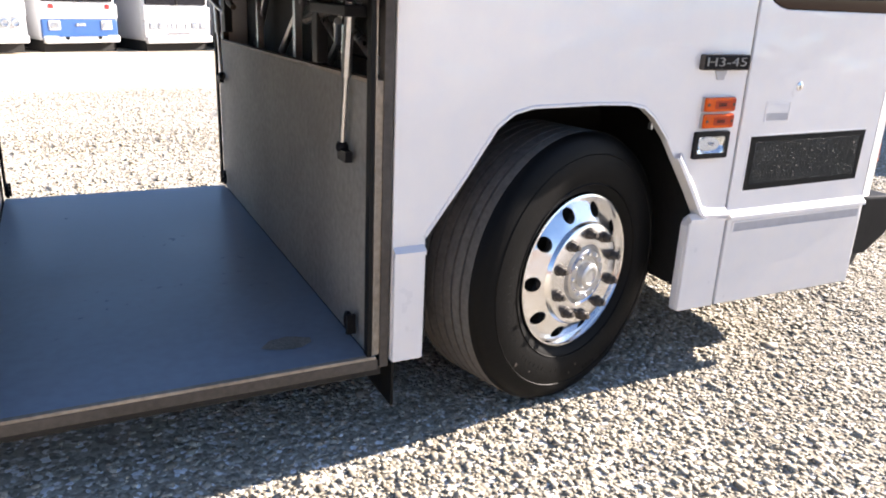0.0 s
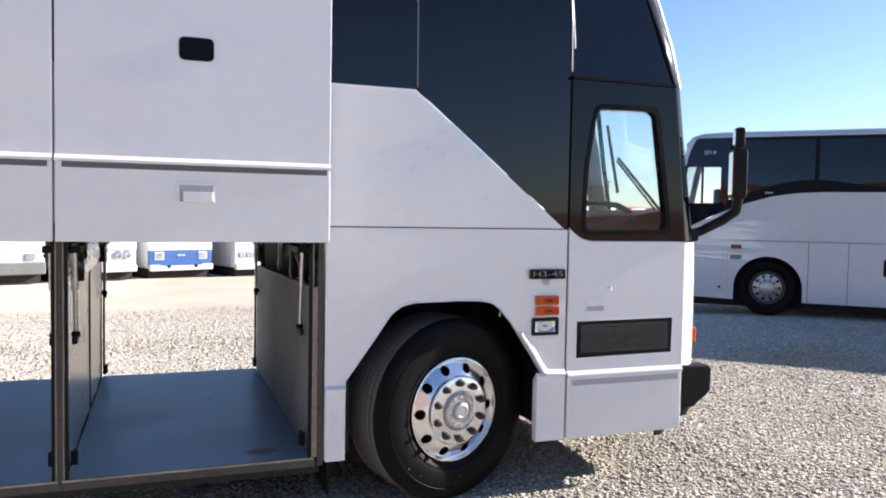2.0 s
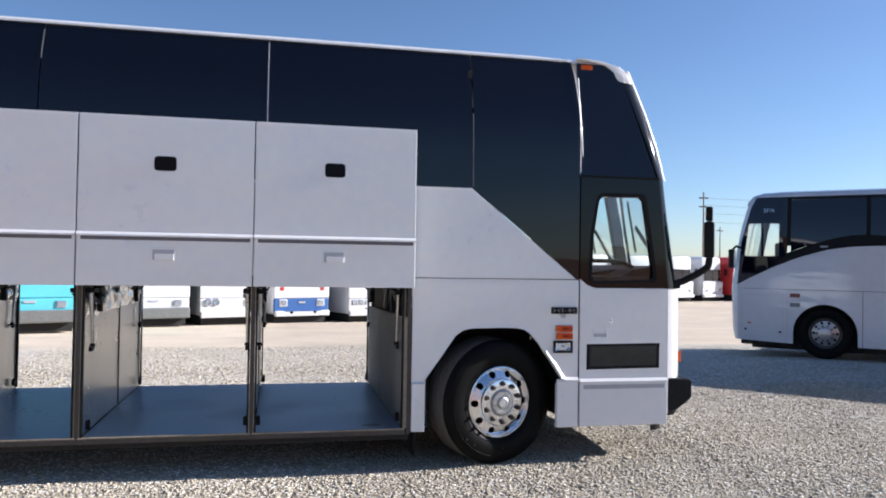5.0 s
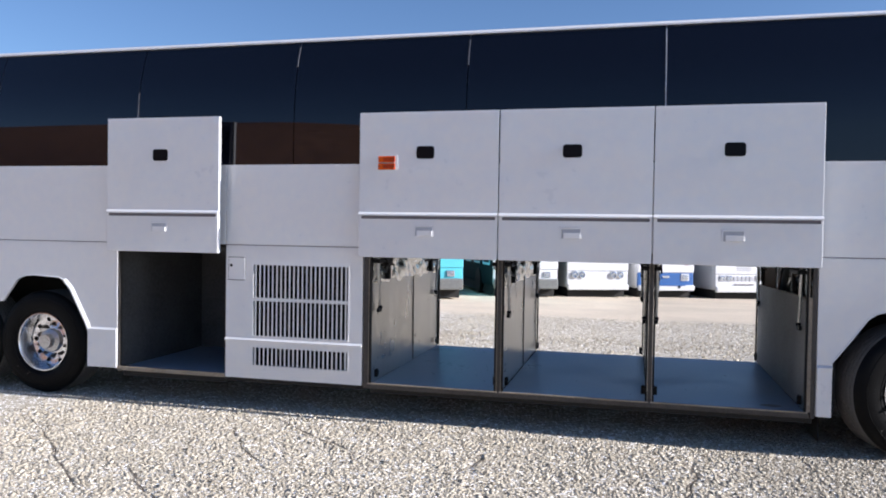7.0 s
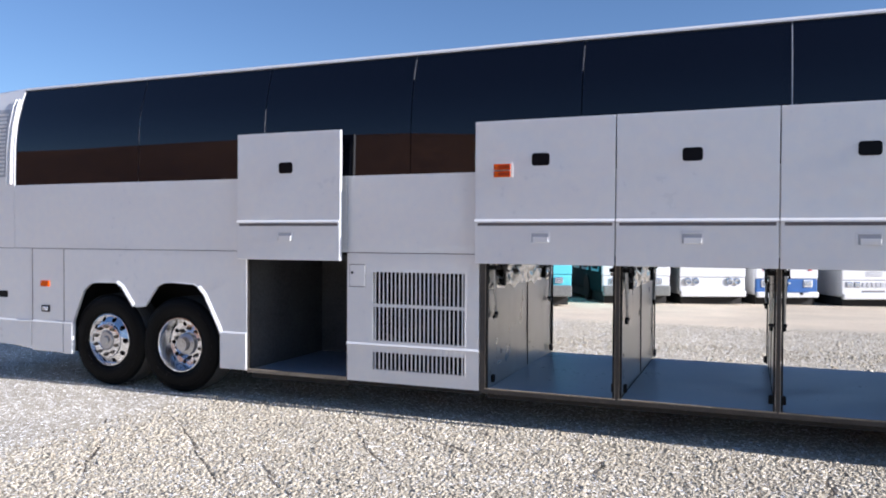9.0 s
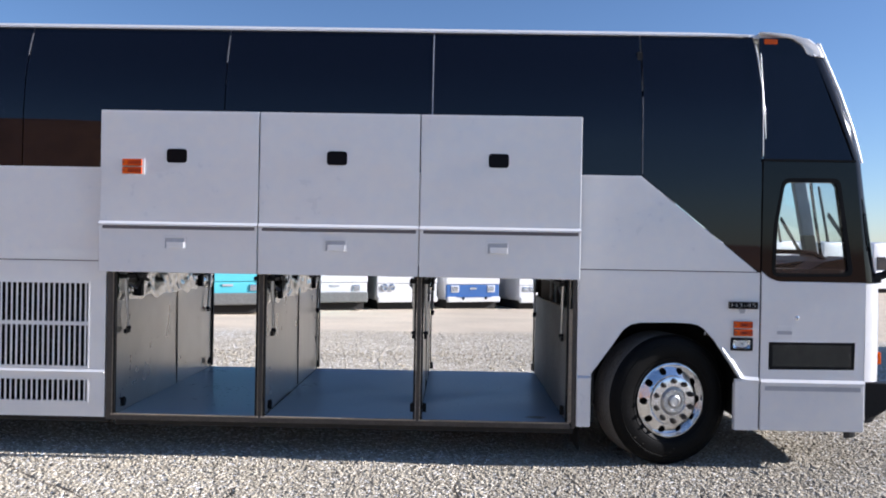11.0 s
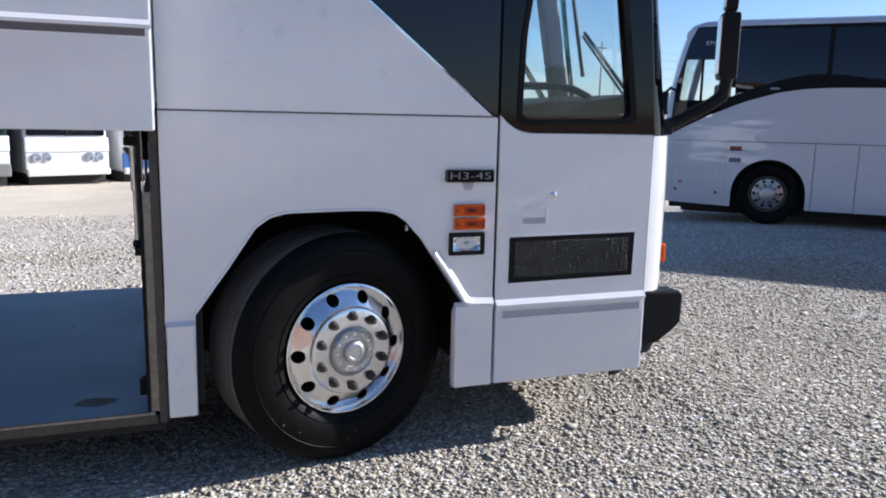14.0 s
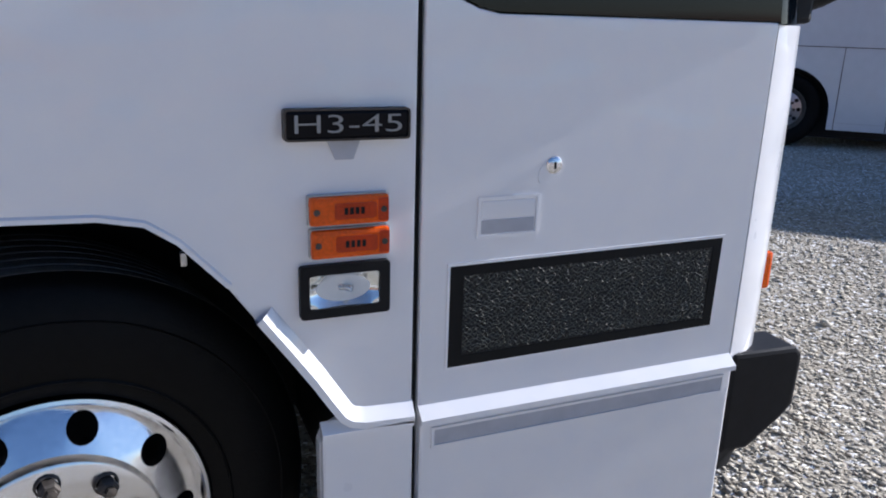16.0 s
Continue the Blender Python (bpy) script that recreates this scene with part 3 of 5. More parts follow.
# open works above the front end wall
for p, q in (((-0.70, 0.25, 1.2), (-0.72, 0.9, 1.48)), ((-0.68, 0.9, 1.18), (-0.7, 0.45, 1.48)), ((-0.72, 1.5, 1.17), (-0.7, 1.1, 1.48)), ((-0.7, 2.1, 1.15), (-0.72, 1.7, 1.5))):
    part("frame_brace", tube(B(), p, q, 0.018), M["brushed"], coach, "bare diagonal frame brace", smooth=True)
for y in (0.55, 1.2, 1.9):
    part("frame_upright", box(B(), -0.74, -0.71, y, y + 0.035, 1.15, 1.47), M["brushed"], coach, "bare frame upright")
part("frame_rail", box(B(), -0.74, -0.71, 0.1, 2.45, 1.42, 1.45), M["grime"], coach)
bm = B()
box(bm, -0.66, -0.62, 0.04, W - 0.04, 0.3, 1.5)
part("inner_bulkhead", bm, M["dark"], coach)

def gas_strut(x, y, s):
    """Door lift: a bent arm with a rod that hangs from the bay's top corner."""
    d = 0.5 * s
    bm = B()
    tube(bm, (x, y + 0.02 * s, 1.43), (x, y + 0.1 * s, 0.97), 0.011)
    tube(bm, (x, y + 0.02 * s, 1.43), (x, y + 0.06 * s, 1.2), 0.017)
    ob = part("lift_rod", bm, M["brushed"], coach, "thin steel door-lift rod", smooth=True)
    bm = B()
    box(bm, x - 0.012, x + 0.012, y + 0.06 * s - 0.03, y + 0.06 * s + 0.05, 0.93, 0.965)
    bmesh.ops.create_uvsphere(bm, u_segments=8, v_segments=6, radius=0.022, matrix=Matrix.Translation((x, y + 0.1 * s, 0.97)))
    part("rod_bracket", bm, M["plastic"], ob)
    bm = B()
    tube(bm, (x, y + 0.04 * s, 1.42), (x, y + d, 1.35), 0.014)
    tube(bm, (x, y + d, 1.35), (x, y + 0.12 * s, 1.46), 0.012)
    part("lift_arm", bm, M["grime"], coach, "greasy folded lift arm")
    bm = B()
    box(bm, x - 0.016, x + 0.016, y - 0.003, y + 0.012, 0.335, 0.405)
    pipe(bm, [(x, y + 0.03 * s + 0.026 * math.cos(a), 0.37 + 0.03 * math.sin(a)) for a in (k * math.pi / 6 for k in range(13))], 0.009, 6)
    tube(bm, (x, y, 0.37), (x, y + 0.03 * s, 0.37), 0.012)
    part("door_latch", bm, M["plastic"], coach, "black door latch")
    # hinge works under the bay's ceiling
    bm = B()
    box(bm, x - 0.035, x + 0.035, min(y - 0.03 * s, y + 0.34 * s), max(y - 0.03 * s, y + 0.34 * s), 1.385, 1.42)
    box(bm, x - 0.02, x + 0.02, min(y + 0.3 * s, y + 0.36 * s), max(y + 0.3 * s, y + 0.36 * s), 1.22, 1.47)
    part("hinge_arm", bm, M["plastic"], coach, "black door hinge arm", bevel=0.006)
    bm = pipe(B(), [(x - 0.03, y + 0.05 * s, 1.37), (x + 0.02, y + 0.2 * s, 1.30), (x - 0.01, y + 0.42 * s, 1.44)], 0.012)
    part("hinge_link", bm, M["brushed"], coach, "bare steel hinge link", smooth=True)
    part("air_hose", pipe(B(), [(x + 0.03, y + 0.1 * s, 1.46), (x + 0.04, y + 0.2 * s, 1.36), (x + 0.02, y + 0.33 * s, 1.34), (x - 0.02, y + 0.5 * s, 1.46)], 0.008, 6), M["seal"], coach, smooth=True)


for x0, x1 in BAYS:
    for x in (x0 + 0.03, x1 - 0.03):
        gas_strut(x, 0.12, 1)
        gas_strut(x, W - 0.17, -1)

# ---- raised luggage doors ----
def luggage_door(x0, x1, lamp=False):
    z0, z1, zt = 1.45, 2.725, 1.83
    dr = part("luggage_door", prism(B(), [(x0, zt), (x1, zt), (x1, z1), (x0, z1)], LIFT, LIFT + 0.04), M["white"], coach, "raised white luggage door", bevel=0.006)
    part("lower_panel", box(B(), x0, x1, LIFT - 0.012, LIFT + 0.04, z0, zt - 0.002), M["white"], dr, bevel=0.008)
    part("moulding", ledge(B(), x0, x1, LIFT, zt - 0.012, 0.032, 0.026), M["white"], dr)
    bm = box(B(), x0 + 0.03, x1 - 0.02, LIFT - 0.0145, LIFT - 0.008, zt - 0.04, zt - 0.014)
    part("inset_strip", bm, M["inset"], dr, "dark inset groove")
    part("inset_edge", box(B(), x0 + 0.03, x1 - 0.02, LIFT - 0.018, LIFT - 0.008, zt - 0.05, zt - 0.0405), M["white"], dr)
    c = (x0 + x1) / 2 - 0.02
    part("latch_recess", plate(c - 0.08, c + 0.08, 2.315, 2.425, LIFT - 0.004, LIFT + 0.01, 0.03), M["navy"], dr, "black latch recess")
    # pull handle: frame round a cup
    bm = B()
    box(bm, c - 0.09, c + 0.09, LIFT - 0.021, LIFT - 0.01, 1.724, 1.738)
    box(bm, c - 0.09, c - 0.076, LIFT - 0.021, LIFT - 0.01, 1.64, 1.724)
    box(bm, c + 0.076, c + 0.09, LIFT - 0.021, LIFT - 0.01, 1.64, 1.724)
    box(bm, c - 0.06, c + 0.076, LIFT - 0.034, LIFT - 0.012, 1.644, 1.692)
    part("handle", bm, M["white"], dr, bevel=0.003)
    part("handle_cup", box(B(), c - 0.075, c + 0.075, LIFT - 0.0135, LIFT - 0.011, 1.645, 1.723), M["grey"], dr)
    part("inner_skin", box(B(), x0 + 0.04, x1 - 0.04, LIFT + 0.042, LIFT + 0.05, z0 + 0.05, z1 - 0.05), M["brushed"], dr)
    if lamp:
        for z in (2.285, 2.222):
            marker_lamp(x0 + 0.18, z, LIFT, 0.155, dr)
    return dr


def marker_lamp(x, z, y, w=0.148, parent=None):
    """Amber side marker: added bright frame for the sunlit edge, domed lens, two screw ears and a row of inner marks.
    """
    h = 0.054
    if y < -0.1:
        part("lamp_base", plate(x - 0.004, x + w + 0.017, z - 0.004, z + h + 0.008, y - 0.009, y, 0.008), M["white"], parent or coach)
    # added bright metal frame stands for sunlight along the lens edge
    part("lamp_lit_edge", plate(x - 0.0015, x + w + 0.0015, z - 0.0015, z + h + 0.0015, y - 0.013, y, 0.005), M["brushed"], parent or coach, "bright frame for the sunlit lamp edge")
    ob = part("marker_lamp", box(B(), x, x + w, y - 0.024, y, z, z + h), M["amber"], parent or coach, "amber side marker lamp", bevel=0.008)
    bm = B()
    for i in range(4):
        a = x + w * (0.42 + 0.07 * i)
        box(bm, a, a + w * 0.045, y - 0.0255, y - 0.02, z + h * 0.38, z + h * 0.62)
    part("inner_reflector", plate(x + w * 0.3, x + w * 0.83, z + h * 0.22, z + h * 0.78, y - 0.0247, y - 0.02, 0.006), M["deep_amber"], ob)
    part("lamp_ear", plate(x + w * 0.85, x + w * 0.985, z + h * 0.1, z + h * 0.9, y - 0.0247, y - 0.02, 0.004), M["deep_amber"], ob)
    part("inner_mark", bm, M["plastic"], ob) if y > -0.1 else bm.free()
    for a in (x + 0.012, x + w - 0.012):
        part("screw", tube(B(), (a, y - 0.02, z + h / 2), (a, y - 0.0265, z + h / 2), 0.006, 8), M["grime"], ob)
    return ob


luggage_door(-2.036, -0.774)
luggage_door(-3.303, -2.044)
luggage_door(-4.561, -3.312, True)
luggage_door(-7.147, -5.947)

# ---- radiator panel with upright louvres ----
X0, X1 = -5.943, -4.566
VENTS = ((1.035, 1.345), (0.675, 1.005), (0.395, 0.565))
VX0, VX1 = -5.655, -4.708
bm = B()
box(bm, X0, VX0, 0, 0.035, 0.27, 1.526)
box(bm, VX1, X1, 0, 0.035, 0.27, 1.526)
zs = [0.27] + [z for v in reversed(VENTS) for z in v] + [1.526]
for za, zb in zip(zs[::2], zs[1::2]):
    box(bm, VX0, VX1, 0, 0.035, za, zb)
bmesh.ops.remove_doubles(bm, verts=bm.verts, dist=0.0005)
rp = part("radiator_panel", bm, M["white"], coach, "white louvred radiator panel")
part("louvre_backing", box(B(), VX0 - 0.02, VX1 + 0.02, 0.2, 0.21, 0.37, 1.37), M["seal"], rp)
part("moulding", ledge(B(), X0, X1, 0.0, 0.622, 0.03, 0.022), M["white"], rp)
part("service_flap", box(B(), -5.915, -5.745, -0.006, 0.004, 1.20, 1.41), M["white"], rp, "small white service flap", bevel=0.003)
bm = B()
for a, b, c, d in ((-5.918, -5.742, 1.41, 1.416), (-5.918, -5.742, 1.194, 1.20), (-5.918, -5.912, 1.2, 1.41), (-5.748, -5.742, 1.2, 1.41)):
    box(bm, a, b, -0.003, 0.002, c, d)
part("flap_gap", bm, M["plastic"], rp)
part("flap_lock", tube(B(), (-5.885, -0.004, 1.335), (-5.885, -0.012, 1.335), 0.014, 12), M["plastic"], rp)
slats = {}
for za, zb in VENTS:
    n_s = 22
    for i in range(n_s):
        x = VX0 + (i + 0.5) * (VX1 - VX0) / n_s
        if (za, zb) not in slats:
            ob = part("slat", box(B(), -0.0068, 0.0068, 0.002, 0.008, za, zb), M["white"], rp)
            slats[(za, zb)] = ob.data
            ob.location.x = x
        else:
            ob = new("slat", slats[(za, zb)])
            ob.parent = rp
            ob.location.x = x
    bm = B()
    box(bm, VX0 - 0.012, VX1 + 0.012, -0.005, 0.004, zb, zb + 0.012)
    box(bm, VX0 - 0.012, VX1 + 0.012, -0.005, 0.004, za - 0.012, za)
    box(bm, VX0 - 0.012, VX0, -0.005, 0.004, za, zb)
    box(bm, VX1, VX1 + 0.012, -0.005, 0.004, za, zb)
    part("louvre_frame", bm, M["white"], rp)

# rear corner details
bm = B()
for i in range(16):
    z = 2.42 + i * 0.048
    box(bm, -10.86, -10.67, lean(z) - 0.010, lean(z + 0.026) - 0.001, z, z + 0.026)
part("intake_louvres", bm, M["white"], coach, "louvred upper air intake")
part("intake_backing", loft(B(), [[(-10.89, lean(z) - 0.003, z), (-10.645, lean(z) - 0.003, z)] for z in np.linspace(2.39, 3.22, 8)]), M["grey"], coach, thick=0.004)
bm = B()
for x in (-10.62, -10.56):
    pipe(bm, [(x + 0.02 * (z - 2.3), lean(z) - 0.008, z) for z in (2.3, 2.6, 2.75, 2.9, 3.0, 3.12, 3.25, 3.33)], 0.015)
part("rear_pillar_trim", bm, M["white"], coach, smooth=True)
part("side_reflector", box(B(), -10.06, -9.93, -0.02, 0, 1.08, 1.15), M["amber"], coach, "amber rear side marker", bevel=0.006)
part("small_lamp", box(B(), -10.05, -9.92, -0.016, 0, 0.78, 0.86), M["plastic"], coach, bevel=0.006)
part("small_lamp_lens", box(B(), -10.03, -9.94, -0.02, -0.012, 0.795, 0.845), M["lens"], coach, bevel=0.004)
part("latch_recess", box(B(), -10.76, -10.62, -0.006, 0, 0.93, 1.01), M["navy"], coach, bevel=0.006)

# ---- front entrance door ----
XD0, XD1, ZD = 0.697, 1.517, 1.46
door = panel("front_door", [(XD0, 0.272), (XD1, 0.272), (XD1 + 0.004, ZD), (0.845, ZD), (0.803, 1.468), (0.768, 1.482), (0.735, 1.504), (XD0, 1.538)], label="white front entrance door")
part("lower_panel", box(B(), XD0, XD1, -0.016, 0.004, 0.272, 0.655), M["white"], door, bevel=0.007)
part("moulding", ledge(B(), XD0, XD1, 0.0, 0.645, 0.034, 0.028), M["white"], door)
part("inset_strip", box(B(), 0.728, 1.486, -0.0185, -0.012, 0.592, 0.628), M["grey"], door, "grey inset strip")
bm = B()
for a, b, c, d in ((0.722, 1.492, 0.628, 0.634), (0.722, 1.492, 0.586, 0.592), (0.722, 0.728, 0.592, 0.628), (1.486, 1.492, 0.592, 0.628)):
    box(bm, a, b, -0.021, -0.012, c, d)
part("inset_edge", bm, M["white"], door)
# black frame with the clear window
ob_pts = [(0.695, 1.542), (0.737, 1.507), (0.769, 1.485), (0.804, 1.471), (0.845, 1.463), (1.525, 1.462), (1.42, 2.42), (0.695, 2.42)]
win = rounded([(0.80, 1.522), (1.385, 1.535), (1.275, 2.255), (0.865, 2.25), (0.812, 1.9)], 0.05)


def ring(bm, outer, inner, y0, y1):
    """A slab with a window through it."""
    for y in (y0, y1):
        es = []
        for loop in (outer, inner):
            v = [bm.verts.new((x, y, z)) for x, z in loop]
            es += [bm.edges.new((v[i], v[(i + 1) % len(v)])) for i in range(len(v))]
        bmesh.ops.triangle_fill(bm, edges=es, use_beauty=True)
    for loop in (outer, inner):
        for i in range(len(loop)):
            a, b = loop[i], loop[(i + 1) % len(loop)]
            bm.faces.new([bm.verts.new(p) for p in ((a[0], y0, a[1]), (b[0], y0, b[1]), (b[0], y1, b[1]), (a[0], y1, a[1]))])
    bmesh.ops.remove_doubles(bm, verts=bm.verts, dist=0.0005)
    return bm


upper = part("window_frame", ring(B(), ob_pts, win, 0.0, 0.05), M["black_paint"], door, "gloss black door window frame")
part("window_seal", ring(B(), rounded([(0.775, 1.497), (1.42, 1.51), (1.30, 2.29), (0.85, 2.285), (0.785, 1.9)], 0.06), win, -0.006, 0.001), M["seal"], door)
part("window_glass", prism(B(), win, 0.02, 0.026), M["pane"], door, "clear door glass")
part("transom_window", loft(B(), [[(0.695, 0.014 + (z - 2.43) * 0.13, z), (1.41 - (z - 2.43) * 0.32, 0.014 + (z - 2.43) * 0.13, z)] for z in (2.435, 2.7, 3.0, 3.44)]), M["window"], coach, "black-tinted window over the door", smooth=True, thick=0.006)
part("drip_rail", box(B(), 0.69, 1.415, -0.018, 0.02, 2.418, 2.434), M["seal"], coach)
part("door_edge_seal", box(B(), 0.6865, 0.6955, 0.012, 0.03, 0.28, 2.42), M["seal"], coach)
bm = B()
pipe(bm, [(0.692, 0.008, 2.46), (0.69, 0.012, 2.75), (0.688, 0.036, 3.0), (0.672, 0.09, 3.25), (0.664, 0.135, 3.38)], 0.0045)
pipe(bm, [(0.716, 0.02, 2.6), (0.712, 0.04, 2.8), (0.704, 0.085, 3.1), (0.698, 0.11, 3.3)], 0.004)
part("pillar_beading", bm, M["white"], coach, "bright strip on the door pillar")
part("roof_marker", box(B(), 0.735, 0.845, 0.135, 0.2, 3.385, 3.43), M["amber"], coach, "amber roof marker lamp", bevel=0.008)
# handle recess, lock, grille
bm = B()
for a, b, c, d in ((0.815, 0.952, 1.108, 1.114), (0.815, 0.952, 1.03, 1.036), (0.815, 0.821, 1.036, 1.108), (0.946, 0.952, 1.036, 1.108)):
    box(bm, a, b, -0.0025, 0.003, c, d)
part("handle_frame", bm, M["white"], door)
part("handle_flap", box(B(), 0.824, 0.943, -0.0016, 0.003, 1.07, 1.105), M["white"], door, bevel=0.003)
part("handle_slot", box(B(), 0.824, 0.943, -0.0015, 0.002, 1.038, 1.066), M["grey"], door)
lk = part("lock", lathe(B(), [(0.018, 0.0), (0.018, -0.003), (0.013, -0.006), (0.0, -0.006)], 20, (0.981, 0, 1.171)), M["chrome"], door, "chrome key lock", smooth=True)
part("keyhole", box(B(), 0.979, 0.983, -0.0075, -0.005, 1.164, 1.178), M["plastic"], lk)
part("lock_plate", lathe(B(), [(0.026, 0.001), (0.026, -0.001), (0.0, -0.0014)], 20, (0.972, 0, 1.15)), M["white"], door, smooth=True)
gr_pts = [(0.76, 0.756), (1.441, 0.764), (1.445, 0.981), (0.76, 0.976)]
gr_in = [(0.79, 0.78), (1.417, 0.786), (1.42, 0.96), (0.79, 0.954)]
grille = part("door_grille", ring(B(), gr_pts, gr_in, -0.0018, 0.004), M["seal"], door, "black mesh grille with wide frame")
part("grille_rim", ring(B(), [(0.754, 0.750), (1.447, 0.758), (1.451, 0.987), (0.754, 0.982)], gr_pts, -0.0022, 0.002), M["white"], grille)
part("grille_backing", prism(B(), gr_in, -0.0006, 0.002), M["mesh"], grille)
# stretched wire mesh, slightly uneven
wr = random.Random(5)
verts, faces = [], []
for r in range(27):
    z = 0.789 + r * 0.0063
    pts = []
    x, s = 0.792, r % 2
    while x < 1.416:
        pts.append((x, -0.0018 + wr.uniform(-0.0008, 0.0004), z + (0.0034 if s else -0.0034) + wr.uniform(-0.003, 0.003)))
        x, s = x + 0.0075 + wr.uniform(-0.003, 0.003), 1 - s
    for p, q in zip(pts, pts[1:]):
        i = len(verts)
        verts += [(p[0], p[1], p[2] - 0.0008), (q[0], q[1], q[2] - 0.0008), (q[0], q[1] + 0.001, q[2] + 0.0010), (p[0], p[1] + 0.001, p[2] + 0.0010)]
        faces.append((i, i + 1, i + 2, i + 3))
me = bpy.data.meshes.new("mesh")
me.from_pydata(verts, [], faces)
me.materials.append(M["wire"])
new("mesh", me).parent = grille
# badge, lamps
badge = part("badge", box(B(), 0.437, 0.662, -0.02, 0, 1.239, 1.291), M["navy"], coach, "black model badge with silver figures", bevel=0.007)
part("badge_lettering", text_mesh("H3-45", 0.05, Matrix.Translation((0.5495, -0.0205, 1.265)) @ Matrix.Rotation(radians(90), 4, "X") @ Matrix.Diagonal((1.62, 0.92, 1, 1)), 0.002, 0.0005), M["dim_letter"], badge)
part("badge_edge", ring(B(), rounded([(0.435, 1.237), (0.664, 1.237), (0.664, 1.293), (0.435, 1.293)], 0.008), rounded([(0.4385, 1.2405), (0.6605, 1.2405), (0.6605, 1.2895), (0.4385, 1.2895)], 0.006), -0.0215, 0.0), M["grime"], badge)
# slightly raised grey trapezoid for the mark below the badge
part("badge_grey_mark", prism(B(), [(0.528, 1.2), (0.562, 1.2), (0.575, 1.235), (0.513, 1.235)], -0.005, 0), M["grey"], coach, bevel=0.004)
marker_lamp(0.476, 1.083, 0.0, 0.149)
marker_lamp(0.478, 1.021, 0.0, 0.149)
lampf = part("cornering_lamp", ring(B(), rounded([(0.457, 0.903), (0.63, 0.903), (0.63, 1.007), (0.457, 1.007)], 0.008), rounded([(0.474, 0.922), (0.61, 0.922), (0.61, 0.988), (0.474, 0.988)], 0.008), -0.014, 0.012), M["plastic"], coach, "clear cornering lamp in a black bezel")
bm = B()
loft(bm, [[(0.542 + 0.066 * u, -0.0115 + 0.024 * max(0, 1 - u * u * 0.8 - v * v * 0.8), 0.955 + 0.032 * v) for u in np.linspace(-1, 1, 13)] for v in np.linspace(-1, 1, 9)])
part("lamp_reflector", bm, M["reflector"], lampf, "bright dished reflector", smooth=True)
part("bulb", tube(B(), (0.535, 0.006, 0.957), (0.555, -0.012, 0.957), 0.007, 10), M["lens"], lampf, smooth=True)
part("lens", box(B(), 0.474, 0.61, -0.016, -0.013, 0.922, 0.988), M["pane"], lampf, bevel=0.001)

# ---- coach front ----
def front_row(z, xs, d, bulge=0.12, y_in=0.0):
    pts = []
    half = [0.0, 0.012, 0.04, 0.09, 0.16, 0.25, 0.5, 0.85, 1.275]
    for y in half:
        e = d * math.sqrt(max(0, 1 - (1 - min(y, 0.25) / 0.25) ** 2))
        q = bulge * (1 - ((1.275 - y) / 1.025) ** 2) if y > 0.25 else 0
        pts.append((xs + e + q, y + y_in * max(0, 1 - y / 0.5), z))
    return pts + [(x, W - y, zz) for x, y, zz in pts[-2::-1]]


part("front_panel", loft(B(), [front_row(z, 1.522, d) for z, d in ((0.36, 0.155), (0.5, 0.185), (0.66, 0.198), (0.9, 0.203), (1.2, 0.203), (1.455, 0.19))]), M["white"], coach, "white rounded front panel", smooth=True, thick=0.03)
F_ROWS = ((1.458, 1.526, 0.17, 0.0), (1.6, 1.51, 0.155, 0.0), (2.0, 1.467, 0.128, 0.0), (2.42, 1.42, 0.112, 0.0), (2.7, 1.335, 0.14, 0.03), (3.0, 1.235, 0.155, 0.08), (3.4, 1.1, 0.142, 0.15))
rows = [front_row(z, xs, d, 0.12, yi) for z, xs, d, yi in F_ROWS]
part("front_pillar", loft(B(), [r[:5] for r in rows]), M["black_paint"], coach, "gloss black windscreen pillar", smooth=True, thick=0.03)
part("front_pillar", loft(B(), [r[-5:] for r in rows]), M["black_paint"], coach, "gloss black windscreen pillar", smooth=True, thick=0.03)
part("windscreen", loft(B(), [r[4:-4] for r in rows]), M["screen"], coach, "large clear windscreen", smooth=True, thick=0.006)
part("windscreen_base", loft(B(), [[(x + 0.004, y, z) for x, y, z in r[4:-4]] for r in (front_row(1.456, 1.526, 0.17), front_row(1.56, 1.514, 0.16))]), M["black_paint"], coach, smooth=True, thick=0.01)
bm = B()
r0 = [rows[i][3] for i in range(3, 7)]
pipe(bm, [(x - 0.004, y - 0.006, z) for x, y, z in r0], 0.022, 10)
part("pillar_trim", bm, M["white"], coach, "bright windscreen edge trim", smooth=True)
part("windscreen_divider", loft(B(), [[(r[8][0] + 0.004, y, r[8][2]) for y in (1.25, 1.30)] for r in rows]), M["black_paint"], coach, thick=0.01)
# stout centre post inside the screen, its foot trimmed in dark brown
for nm, mm, za, zb in (("centre_post", "post_grey", 1.86, 3.3), ("post_foot", "post", 1.62, 1.862)):
    bm = B()
    loop = []
    for z in (za, zb):
        xc = 1.61 - (z - 2.0) * 0.185
        loop.append([bm.verts.new((xc + dx, y, z)) for dx, y in ((-0.058, 1.235), (0.058, 1.235), (0.058, 1.315), (-0.058, 1.315))])
    for i in range(4):
        j = (i + 1) % 4
        bm.faces.new((loop[0][i], loop[0][j], loop[1][j], loop[1][i]))
    bm.faces.new(loop[0])
    bm.faces.new(loop[1])
    part(nm, bm, M[mm], coach, "stout grey post behind the windscreen" if nm == "centre_post" else "dark brown post foot", bevel=0.012)
